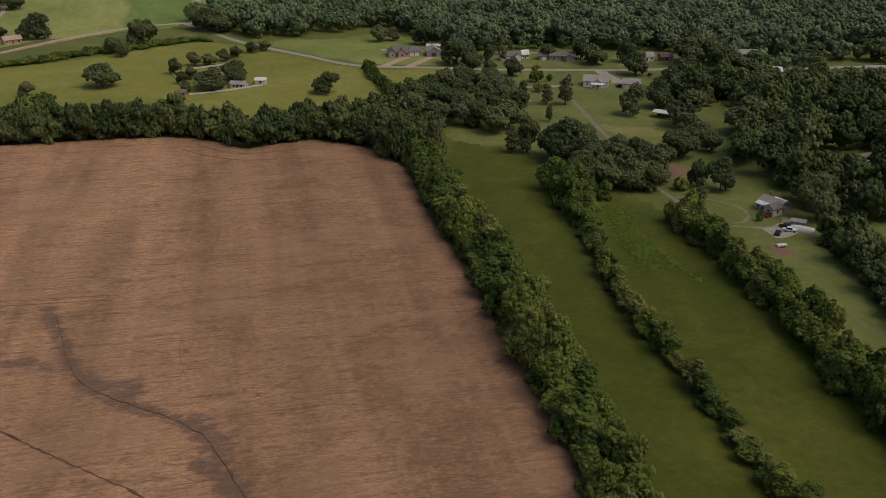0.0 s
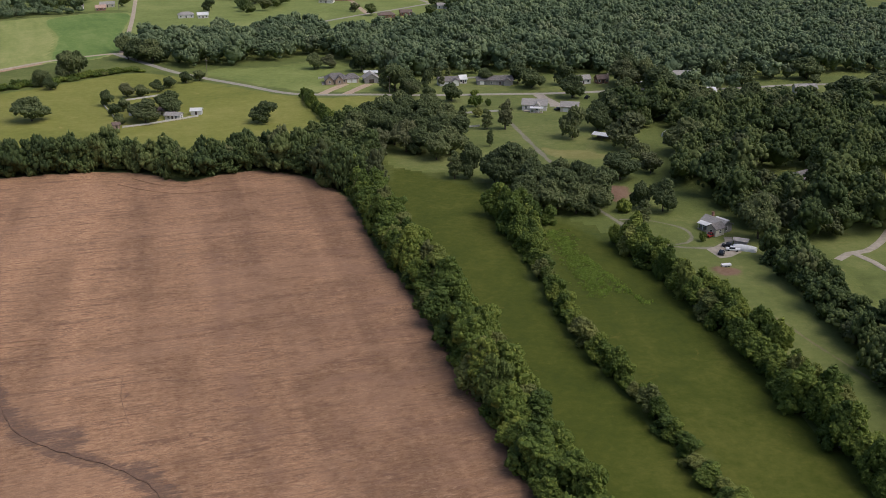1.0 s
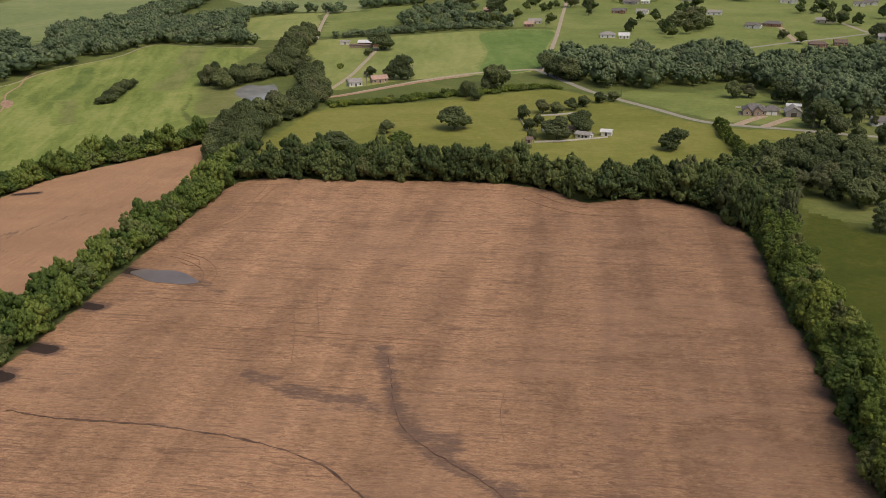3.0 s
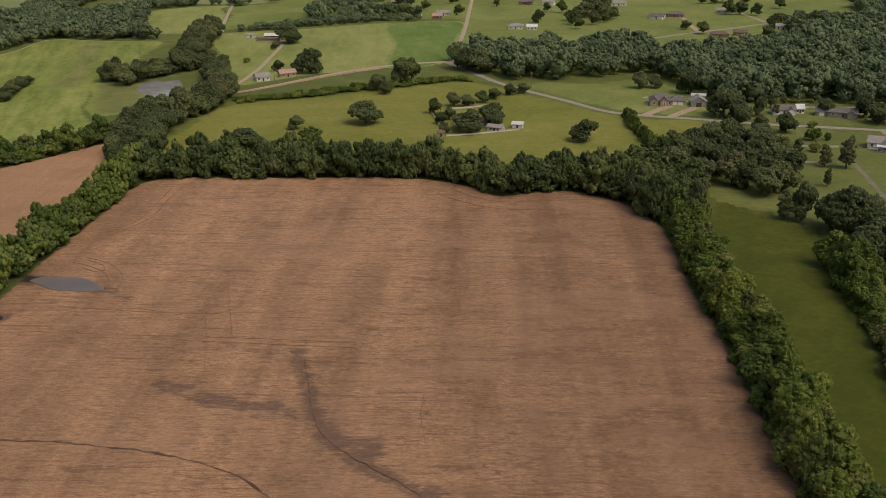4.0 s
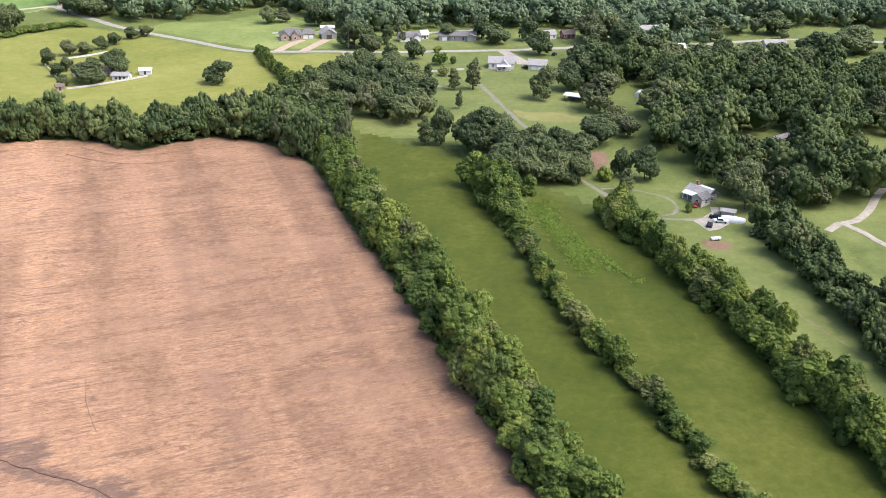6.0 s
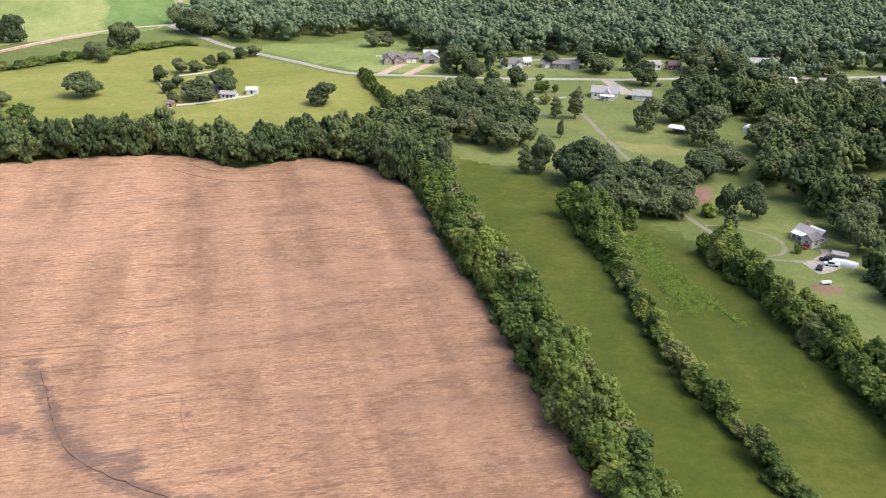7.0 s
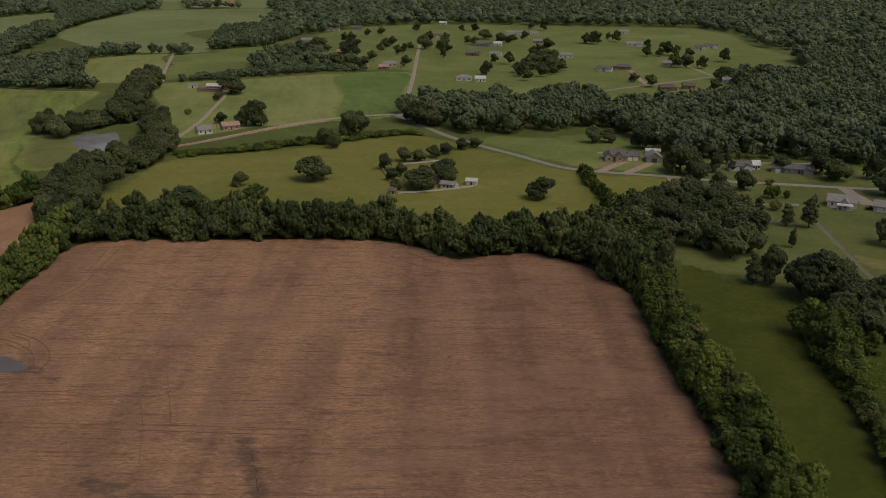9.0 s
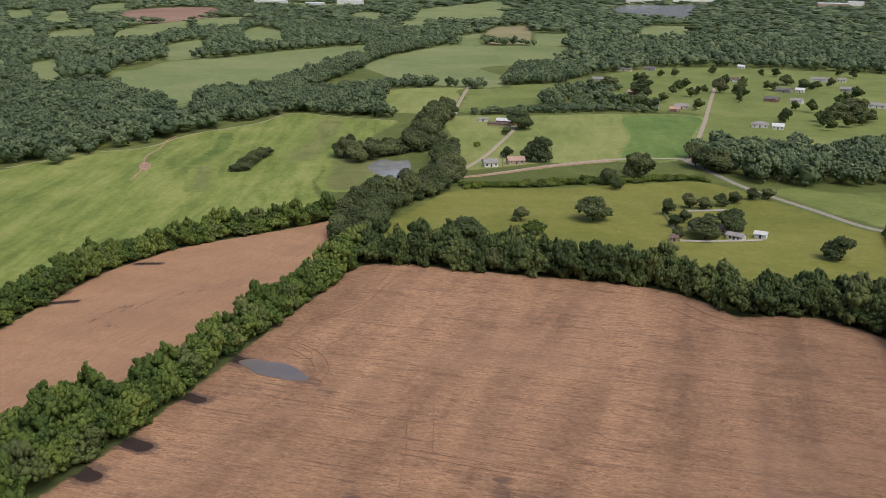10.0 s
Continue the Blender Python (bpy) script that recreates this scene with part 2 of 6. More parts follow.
M["brick"] = plain("red_brown_brick", (0.20, 0.105, 0.075), (0.33, 0.19, 0.14), 1.5, 0.9)
M["tan_brick"] = plain("tan_brick", (0.30, 0.23, 0.17), (0.42, 0.33, 0.25), 1.5, 0.9)
M["shingle"] = plain("grey_asphalt_shingle", (0.115, 0.105, 0.098), (0.20, 0.185, 0.172), 1.2, 0.9)
M["light_shingle"] = plain("light_grey_shingle", (0.24, 0.225, 0.205), (0.34, 0.32, 0.295), 1.2, 0.9)
M["brown_shingle"] = plain("brown_shingle", (0.12, 0.085, 0.07), (0.20, 0.15, 0.125), 1.2, 0.9)
M["red_metal"] = plain("faded_pink_metal_roof", (0.36, 0.23, 0.17), (0.48, 0.33, 0.26), 0.6, 0.55)
M["white_metal"] = plain("white_metal_roof", (0.55, 0.55, 0.53), (0.66, 0.66, 0.64), 0.5, 0.4)
M["trim"] = plain("white_painted_trim", (0.70, 0.69, 0.66), (0.80, 0.79, 0.77), 1.0, 0.5)
M["dark_paint"] = plain("dark_door_paint", (0.05, 0.04, 0.035), (0.09, 0.07, 0.06), 1.0, 0.6)
M["pole_wood"] = plain("weathered_pole_wood", (0.16, 0.13, 0.10), (0.26, 0.22, 0.18), 2.0, 0.9)
M["fence_white"] = plain("white_painted_boards", (0.46, 0.44, 0.39), (0.60, 0.57, 0.51), 1.2, 0.6)
M["rubber"] = plain("black_rubber", (0.012, 0.012, 0.012), (0.025, 0.025, 0.025), 4.0, 0.8)
M["car_white"] = plain("white_car_paint", (0.70, 0.70, 0.70), (0.76, 0.76, 0.76), 1.0, 0.25)
M["car_dark"] = plain("dark_car_paint", (0.02, 0.022, 0.026), (0.035, 0.036, 0.04), 1.0, 0.25)
M["car_red"] = plain("red_paint", (0.28, 0.03, 0.02), (0.36, 0.05, 0.03), 1.0, 0.35)


def glossy(name, color, rough):
    n = Nodes(name)
    n.bsdf.inputs["Specular IOR Level"].default_value = 1.0
    v = n.coords()
    return n.finish(n.ramp(n.noise(v, 0.08, 3), (0.3, color), (0.7, tuple(c * 1.5 for c in color))), rough, n.noise(v, 0.8, 3), 0.08, 0.05)


M["glass"] = glossy("window_glass", (0.02, 0.024, 0.028), 0.08)
# base grey lifted to stand in for sky reflected off the water
M["pond"] = glossy("sky_grey_pond_water", (0.250, 0.252, 0.240), 0.12)
M["puddle"] = glossy("muddy_puddle_water", (0.135, 0.112, 0.098), 0.35)


def leaves(name, per_tree, dark, mid, light, rust, grain=1.5):
    """Foliage: one tree differs from the next in tone and a few in hue; sprays differ a little; some light comes through."""
    n = Nodes(name)
    if per_tree:
        tone = n.node("ShaderNodeObjectInfo").outputs["Random"]
    else:
        tone = n.attribute("tone")
    isle = n.node("ShaderNodeNewGeometry").outputs["Random Per Island"]
    fine = n.noise(n.coords(), grain, 4, 0.75)
    f = n.math("ADD", n.math("MULTIPLY", tone, 0.55), n.math("MULTIPLY", isle, 0.30))
    f = n.math("ADD", f, n.math("MULTIPLY", n.math("SUBTRACT", fine, 0.43), 0.8))
    col = n.ramp(f, (0.12, dark), (0.5, mid), (0.9, light))
    other = n.math("FRACT", n.math("MULTIPLY", tone, 7.31))
    col = n.mix(n.math("MULTIPLY", n.span(other, 0.86, 0.95), 0.36), col, rust)
    n.finish(col, 0.75, fine, 0.5, 0.3)
    n.bsdf.inputs["Specular IOR Level"].default_value = 0.3
    thin = n.node("ShaderNodeBsdfTranslucent")
    n.put(n.mix(0.5, col, (0.16, 0.20, 0.02)), thin.inputs["Color"])
    both = n.node("ShaderNodeMixShader")
    both.inputs[0].default_value = 0.30
    n.tree.links.new(n.bsdf.outputs[0], both.inputs[1])
    n.tree.links.new(thin.outputs[0], both.inputs[2])
    n.tree.links.new(both.outputs[0], n.tree.nodes["Material Output"].inputs["Surface"])
    return n.mat


M["leaf_hedge"] = leaves("hedgerow_leaves", True, (0.055, 0.089, 0.017), (0.115, 0.160, 0.025), (0.230, 0.264, 0.044), (0.228, 0.192, 0.094))
M["leaf_belt"] = leaves("tree_belt_leaves", False, (0.043, 0.068, 0.022), (0.085, 0.118, 0.032), (0.152, 0.179, 0.055), (0.133, 0.120, 0.066))
M["leaf_tree"] = leaves("broadleaf_leaves", True, (0.059, 0.081, 0.031), (0.106, 0.133, 0.049), (0.182, 0.201, 0.078), (0.163, 0.146, 0.084))
# paler and bluer than nearer leaves: some distance haze is put into the colour
M["leaf_wood"] = leaves("hazed_woodland_leaves", False, (0.077, 0.113, 0.057), (0.134, 0.182, 0.088), (0.224, 0.276, 0.131), (0.174, 0.184, 0.105), 1.1)
M["leaf_bright"] = leaves("bright_hedge_leaves", False, (0.050, 0.087, 0.018), (0.108, 0.158, 0.028), (0.209, 0.255, 0.051), (0.174, 0.180, 0.080))
M["tuft"] = leaves("meadow_scrub_leaves", False, (0.090, 0.150, 0.014), (0.145, 0.215, 0.022), (0.215, 0.285, 0.040), (0.170, 0.220, 0.045), 2.0)


# ---- mesh helpers ----
def mesh_object(name, data, material, parent=None, label=""):
    ob = new(name, data)
    data.materials.append(material)
    if parent:
        ob.parent = parent
    return tagged(ob, label)


def part(name, bm, material, parent=None, label=""):
    """Links a bmesh as one mesh object, under a thing or a part where one is given."""
    data = bpy.data.meshes.new(name)
    bm.normal_update()
    bm.to_mesh(data)
    bm.free()
    return mesh_object(name, data, material, parent, label)


def arrays_to_mesh(name, verts, faces):
    """A mesh from numpy rows of points and of quads."""
    data = bpy.data.meshes.new(name)
    data.vertices.add(len(verts))
    data.vertices.foreach_set("co", np.ascontiguousarray(verts, dtype=np.float32).ravel())
    data.loops.add(faces.size)
    data.loops.foreach_set("vertex_index", np.ascontiguousarray(faces, dtype=np.int32).ravel())
    data.polygons.add(len(faces))
    data.polygons.foreach_set("loop_start", np.arange(0, faces.size, faces.shape[1], dtype=np.int32))
    data.update(calc_edges=True)
    data.validate()
    return data


def box(bm, x0, x1, y0, y1, z0, z1, m=None):
    vs = [bm.verts.new(Vector((x, y, z))) for z in (z0, z1) for y in (y0, y1) for x in (x0, x1)]
    for f in ((0, 2, 3, 1), (4, 5, 7, 6), (0, 1, 5, 4), (2, 6, 7, 3), (0, 4, 6, 2), (1, 3, 7, 5)):
        bm.faces.new([vs[i] for i in f])
    if m:
        for v in vs:
            v.co = m @ v.co
    return vs


def boxed(x0, x1, y0, y1, z0, z1):
    bm = bmesh.new()
    box(bm, x0, x1, y0, y1, z0, z1)
    return bm


def smooth_line(points, step=6.0, closed=False):
    """Points along a soft curve through the given ones."""
    p = [Vector((*q[:2], 0)) for q in points]
    n, out = len(p), []
    for i in range(n if closed else n - 1):
        if closed:
            a, b, c, d = p[i - 1], p[i], p[(i + 1) % n], p[(i + 2) % n]
        else:
            a, b, c, d = p[max(i - 1, 0)], p[i], p[i + 1], p[min(i + 2, n - 1)]
        k = max(1, int((c - b).length / step))
        for j in range(k):
            t = j / k
            out.append(0.5 * (2 * b + (c - a) * t + (2 * a - 5 * b + 4 * c - d) * t * t + (3 * b - a - 3 * c + d) * t ** 3))
    if not closed:
        out.append(p[-1])
    return out


def inside(poly, x, y):
    """Which of the points x, y lie in the polygon."""
    x, y = np.asarray(x, float), np.asarray(y, float)
    hit = np.zeros(x.shape, bool)
    for (x0, y0), (x1, y1) in zip(poly, poly[1:] + poly[:1]):
        if y0 != y1:
            hit ^= ((y0 > y) != (y1 > y)) & (x < (x1 - x0) * (y - y0) / (y1 - y0) + x0)
    return hit


def line_distance(poly, x, y, closed=True):
    best = np.full(np.shape(x), 1e9)
    ends = poly[1:] + poly[:1] if closed else poly[1:]
    for (x0, y0), (x1, y1) in zip(poly, ends):
        dx, dy = x1 - x0, y1 - y0
        t = np.clip(((x - x0) * dx + (y - y0) * dy) / (dx * dx + dy * dy + 1e-9), 0, 1)
        best = np.minimum(best, np.hypot(x - x0 - t * dx, y - y0 - t * dy))
    return best


LEVEL = [0.02]
SOFT = {"streak", "meadow", "dark_crop", "strip", "pasture", "lawn", "green", "hay", "deep", "far_field", "tan_field", "red_field", "dry", "bank", "bare"}


def grid_sheet(name, poly, step, z, margin, material, label, category, extra=None, lift=None):
    """A fine sheet over a polygon that knows, at each point, how far inside its edge it lies."""
    px, py = np.array(poly).T
    xs, ys = np.arange(px.min() - step - margin, px.max() + step + margin, step), np.arange(py.min() - step - margin, py.max() + step + margin, step)
    gx, gy = np.meshgrid(xs, ys)
    edge = line_distance(poly, gx, gy) * np.where(inside(poly, gx, gy), 1, -1)
    height = np.full(gx.shape, z) if lift is None else z + lift(gx, gy, edge)
    w, h = len(xs), len(ys)
    i = np.arange((w - 1) * (h - 1))
    a = (i // (w - 1)) * w + i % (w - 1)
    faces = np.stack([a, a + 1, a + w + 1, a + w], 1)
    faces = faces[edge.ravel()[faces].max(1) > -margin]
    used = np.unique(faces)
    back = np.zeros(gx.size, int)
    back[used] = np.arange(len(used))
    verts = np.stack([gx.ravel(), gy.ravel(), height.ravel()], 1)[used]
    data = arrays_to_mesh(name, verts, back[faces])
    fields = {"edge": edge}
    for key, amount in (extra or {}).items():
        fields[key] = amount(gx, gy)
    for key, values in fields.items():
        data.attributes.new(key, "FLOAT", "POINT").data.foreach_set("value", values.ravel()[used].astype(np.float32))
    data.polygons.foreach_set("use_smooth", np.ones(len(data.polygons), bool))
    return tagged(mesh_object(name, data, material), label, category, kind="structure")


def patch(name, points, material, label, category="field", closed_soft=True, step=8.0, kind="structure"):
    """A piece of ground with a soft outline, a little above the one before: a fine sheet for grass, a thin bed for the rest."""
    LEVEL[0] += 0.0008
    z = LEVEL[0]
    line = smooth_line(points, step, True) if closed_soft else [Vector((*p, 0)) for p in points]
    if material in [M[k] for k in SOFT]:
        reach = max(max(p.x for p in line) - min(p.x for p in line), max(p.y for p in line) - min(p.y for p in line))
        return grid_sheet(name, [(p.x, p.y) for p in line], max(2.0, reach / 70), z, 0.0, material, label, category)
    bm = bmesh.new()
    top = [bm.verts.new((p.x, p.y, z)) for p in line]
    low = [bm.verts.new((p.x, p.y, -0.3)) for p in line]
    face = bm.faces.new(top)
    for i in range(len(top)):
        j = (i + 1) % len(top)
        bm.faces.new((top[j], top[i], low[i], low[j]))
    bmesh.ops.recalc_face_normals(bm, faces=bm.faces[:])
    bmesh.ops.triangulate(bm, faces=[face])
    return tagged(part(name, bm, material), label, category, kind=kind)


def ribbon(name, points, width, material, label, category="road", rise=0.03, step=5.0, kind="structure"):
    """A road or track: a cambered strip with shoulders along a soft line."""
    line = smooth_line(points, step)
    LEVEL[0] += 0.0008
    z = LEVEL[0] + rise
    bm = bmesh.new()
    rows = []
    for i, p in enumerate(line):
        d = (line[min(i + 1, len(line) - 1)] - line[max(i - 1, 0)]).normalized()
        n = Vector((-d.y, d.x, 0))
        w = width * (0.5 + 0.04 * noise.noise(p * 0.13))
        rows.append([bm.verts.new(p + n * (w * k) + Vector((0, 0, h))) for k, h in ((-1.25, -0.25), (-1, z), (0, z + 0.05), (1, z), (1.25, -0.25))])
    for a, b in zip(rows, rows[1:]):
        for i in range(4):
            bm.faces.new((a[i], b[i], b[i + 1], a[i + 1]))
    bmesh.ops.recalc_face_normals(bm, faces=bm.faces[:])
    return tagged(part(name, bm, material), label, category, kind=kind)


def soft_track(name, points, width, material, label, category="track"):
    """A worn way in grass: a flush sheet that fades raggedly at both sides."""
    LEVEL[0] += 0.0008
    line = smooth_line(points, 3.0)
    left, right = [], []
    for i, p in enumerate(line):
        d = (line[min(i + 1, len(line) - 1)] - line[max(i - 1, 0)]).normalized()
        left.append((p.x - d.y * width / 2, p.y + d.x * width / 2))
        right.append((p.x + d.y * width / 2, p.y - d.x * width / 2))
    return grid_sheet(name, left + right[::-1], max(0.5, width / 6), LEVEL[0], 0.0, material, label, category)


# ---- ground ----
def big_ground():
    xs = np.linspace(-4600, 4600, 61)
    ys = np.linspace(-1200, 4900, 61)
    gx, gy = np.meshgrid(xs, ys)
    verts = np.stack([gx.ravel(), gy.ravel(), np.zeros(gx.size)], 1)
    i = np.arange(60 * 60)
    a = (i // 60) * 61 + i % 60
    data = arrays_to_mesh("ground", verts, np.stack([a, a + 1, a + 62, a + 61], 1))
    tagged(mesh_object("ground", data, M["verge"]), "rough green farmland grass reaching to the horizon", "ground", kind="structure")


big_ground()


def tilled(name, outline, material, label, damp=(), bands_and_shade=(), step=1.6, z=0.05):
    """A fallow field: a fine sheet of soil, ragged at its grass edge, with damp runs, tone stripes and painted shade
    over it.
    """
    poly = [(p.x, p.y) for p in smooth_line(outline, 8.0, True)]

    def along(lines):
        def amount_at(gx, gy):
            most = np.zeros(gx.shape)
            for line, radius, amount in lines:
                soft = [(p.x, p.y) for p in smooth_line(line, 5.0)]
                most = np.maximum(most, amount * np.exp(-(line_distance(soft, gx, gy, False) / radius) ** 2))
            return most
        return amount_at

    def lift(gx, gy, edge):
        rise = np.zeros(gx.shape)
        for k, (s, h) in enumerate(((0.013, 0.35), (0.05, 0.12))):
            rise += h * (np.sin(gx * s + 1.7 * k) * np.cos(gy * s * 1.3 + 0.4) + 0.5 * np.sin((gx + gy) * s * 0.7))
        return 0.5 + rise * np.clip(edge / 25, 0, 1) * 0.15 - 0.5 * (edge < 0)

    return grid_sheet(name, poly, step, z, 4.0, material, label, "field", {"damp": along(damp), "band_shade": along(bands_and_shade)}, lift)


DITCH = [(-186, 177), (-170, 178), (-151, 182), (-135, 183.5), (-121, 184), (-110, 183), (-98, 180), (-88, 174), (-71, 164), (-58, 156), (-40, 143)]
FLOW = [(-109, 239), (-104, 230), (-97, 218), (-92.5, 209), (-85, 199), (-75, 192), (-62, 186), (-53, 179), (-46, 169), (-38, 155), (-30, 140)]
FIELD = [(-200, 120), (-203, 174), (-208, 212), (-221, 275), (-233, 334), (-239, 364), (-238, 380), (-228, 388), (-205, 392),
         (-172, 400), (-140, 408), (-113, 408), (-97, 402), (-84, 392), (-70, 402), (-54, 406), (-40, 400), (-27, 387), (-17, 368),
         (-11, 342), (-5, 311), (4, 279), (11, 247), (17, 222), (23, 195), (28, 165), (33, 120), (36, 60), (-190, 60)]
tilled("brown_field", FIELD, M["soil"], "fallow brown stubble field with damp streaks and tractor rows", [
    (DITCH, 0.9, 0.55), (FLOW, 3.0, 0.95), ([(-137, 213), (-120, 210), (-98, 209)], 5.0, 0.75), ([(-122, 208), (-116, 209)], 3.4, 0.95),
    ([(-92, 207), (-82, 199), (-74, 197)], 5.5, 0.85), ([(-56, 184), (-48, 172), (-42, 160)], 5.5, 0.8), ([(-50, 168), (-42, 160), (-36, 150)], 3.4, 0.98),
    ([(-153, 282), (-141, 261), (-131, 243)], 0.9, 0.5), ([(-148, 257), (-130, 224)], 0.9, 0.45), ([(-69, 226), (-62, 204)], 1.0, 0.55),
    ([(-95, 367), (-84, 325)], 5.0, 0.30), ([(-137, 358), (-124, 315)], 4.0, 0.28),
    ([(-221, 266), (-207, 268), (-189, 266)], 5.0, 0.9), ([(-189, 266), (-176, 262)], 3.5, 0.7), ([(-218, 239), (-207, 238.5)], 3.6, 1.75),
    ([(-213, 209), (-200, 209)], 4.2, 1.75), ([(-210, 192), (-200, 191)], 4.6, 1.7), ([(-224, 269), (-214, 268)], 4.0, 1.7), ([(-70, 400), (-88, 392), (-104, 400)], 5.0, 0.45)], [
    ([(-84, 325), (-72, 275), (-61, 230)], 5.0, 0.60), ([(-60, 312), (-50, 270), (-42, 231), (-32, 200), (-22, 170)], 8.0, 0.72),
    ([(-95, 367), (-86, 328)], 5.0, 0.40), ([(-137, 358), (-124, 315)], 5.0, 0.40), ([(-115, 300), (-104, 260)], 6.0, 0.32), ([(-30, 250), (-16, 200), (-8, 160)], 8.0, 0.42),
    # smooth headland along the hedge, with the hedge's shade painted into it
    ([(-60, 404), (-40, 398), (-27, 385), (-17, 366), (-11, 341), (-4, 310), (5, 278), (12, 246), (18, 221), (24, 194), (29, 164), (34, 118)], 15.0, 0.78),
    # wide falloffs that paint shade over the east part of the soil
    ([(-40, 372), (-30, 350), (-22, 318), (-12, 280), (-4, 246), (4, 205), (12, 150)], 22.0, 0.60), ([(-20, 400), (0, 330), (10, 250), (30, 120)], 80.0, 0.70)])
WEST = [(-285, 190), (-303, 235), (-308, 251), (-319, 285), (-327, 319), (-327, 353), (-317, 381), (-305, 408), (-294, 436), (-280, 425),
        (-262, 385), (-248, 340), (-240, 300), (-236, 260), (-238, 205), (-245, 170)]
tilled("west_brown_field", WEST, M["soil_west"], "bare tan soil field between two hedgerows", [
    ([(-324, 330), (-316, 335)], 2.4, 1.6), ([(-315, 276), (-308, 283)], 2.2, 1.6), ([(-290, 270), (-280, 300), (-272, 330)], 7.0, 0.35),
    ([(-281, 262), (-276, 270)], 4.0, 0.55), ([(-287, 287), (-284, 296)], 3.0, 0.6)], [([(-284, 262), (-276, 300), (-266, 340)], 12.0, 0.55)], 2.0, 0.04)
patch("puddle", [(-216, 267.0), (-213, 271.0), (-208, 271.6), (-202, 273.0), (-196, 271.6), (-192, 269.2), (-188, 266.6), (-192, 263.4), (-198, 262.6), (-204, 262.0), (-210, 264.2)], M["puddle"], "shallow muddy puddle lying on the fallow field", "puddle", step=1.2)
bpy.data.objects["puddle"].location.z = 0.75

WHEEL = "dark wheel track pressed into the fallow field"
for track in ([(-212, 285), (-204, 283), (-196, 279), (-190, 273), (-187, 267), (-190, 263)], [(-210, 290), (-199, 287), (-190, 280), (-185, 272), (-184, 265)],
              [(-205, 281), (-200, 279), (-197, 281), (-200, 285), (-208, 288)], [(-152, 284), (-146, 271), (-139, 258), (-131, 243)], [(-147, 257), (-138, 241), (-130, 224)],
              [(-69, 227), (-67, 216), (-62, 203)], [(-219, 310), (-214, 330), (-219, 355), (-224, 375)], [(-216, 312), (-211, 332), (-216, 356), (-220, 378)],
              [(-106, 398), (-96, 390), (-84, 385), (-70, 388)], [(-110, 390), (-96, 381), (-80, 376), (-60, 380)],
              [(-190, 250), (-172, 255), (-160, 255)], [(-194, 233), (-162, 238), (-129, 244), (-95, 249)], [(-193, 230), (-161, 236), (-128, 241), (-94, 246)], [(-194, 251), (-172, 253), (-157, 255), (-143, 258)]):
    ribbon("wheel_track", track, 0.20, M["track_soil"], WHEEL, "track", 0.66, 4.0)


def runnel(points, width, label):
    """A thin uneven cut in the soil that wanders a little and widens here and there."""
    LEVEL[0] += 0.0008
    rng = random.Random(len(points))
    bm = bmesh.new()
    rows = []
    line = smooth_line(points, 1.2)
    for i, p in enumerate(line):
        d = (line[min(i + 1, len(line) - 1)] - line[max(i - 1, 0)]).normalized()
        n = Vector((-d.y, d.x, 0))
        c = p + n * (0.5 * noise.noise(p * 0.35) + rng.uniform(-0.08, 0.08))
        w = width * max(0.30, 0.60 + 1.5 * noise.noise(p * 0.22 + Vector((9, 0, 0)))) * 0.5
        rows.append([bm.verts.new(c + n * (w * k) + Vector((0, 0, h + LEVEL[0]))) for k, h in ((-1.2, 0.1), (-1, 0.69), (1, 0.69), (1.2, 0.1))])
    for a, q in zip(rows, rows[1:]):
        for i in range(3):
            bm.faces.new((a[i], q[i], q[i + 1], a[i + 1]))
    bmesh.ops.recalc_face_normals(bm, faces=bm.faces[:])
    return tagged(part("ditch", bm, M["runnel"]), label, "ditch", kind="structure")


runnel(DITCH, 0.6, "thin dark drainage ditch curving through the field")
runnel([(-106, 236), (-99, 222), (-92.5, 209), (-86, 200), (-75, 192.5), (-64, 187), (-53, 179), (-46, 169), (-38, 155)], 0.34, "dark wet runnel down the damp streak")

# grass
patch("meadow_strip", [(20, 395), (40, 372), (48, 330), (46, 280), (52, 235), (62, 195), (72, 150), (80, 60), (40, 60), (34, 150), (26, 210), (14, 270), (2, 330), (-2, 380), (4, 420)], M["strip"], "narrow green meadow between hedgerows", "meadow")
patch("meadow_strip", [(62, 338), (76, 316), (86, 290), (94, 250), (98, 205), (102, 150), (104, 60), (80, 60), (71, 150), (62, 195), (53, 240), (50, 280), (54, 325)], M["strip"], "second green meadow strip between hedgerows", "meadow")
patch("house_meadow", [(90, 330), (112, 340), (128, 320), (128, 285), (128, 240), (126, 170), (124, 60), (104, 60), (102, 150), (99, 200), (94, 260), (88, 300)], M["lawn"], "mown grass below the grey house", "meadow")
patch("drive_lawn", [(140, 300), (148, 282), (146, 258), (168, 250), (196, 285), (215, 330), (222, 372), (195, 375), (160, 330), (150, 312)], M["lawn"], "green lawn round the pale drive", "lawn")
patch("pasture", [(-262, 418), (-272, 465), (-280, 520), (-275, 534), (-251, 553), (-228, 568), (-196, 598), (-174, 620), (-154, 630), (-135, 622), (-111, 602), (-85, 580), (-57, 558), (-38, 550), (2, 548), (2, 500), (-20, 470), (-40, 425), (-100, 425), (-180, 420)], M["pasture"], "wide yellow-green pasture with lone trees", "meadow")
patch("corner_meadow", [(-118, 622), (-104, 640), (-78, 640), (-44, 660), (-28, 650), (-14, 622), (0, 600), (8, 566), (0, 557), (-38, 559), (-57, 567), (-85, 590)], M["meadow"], "mown green meadow along the road", "meadow")
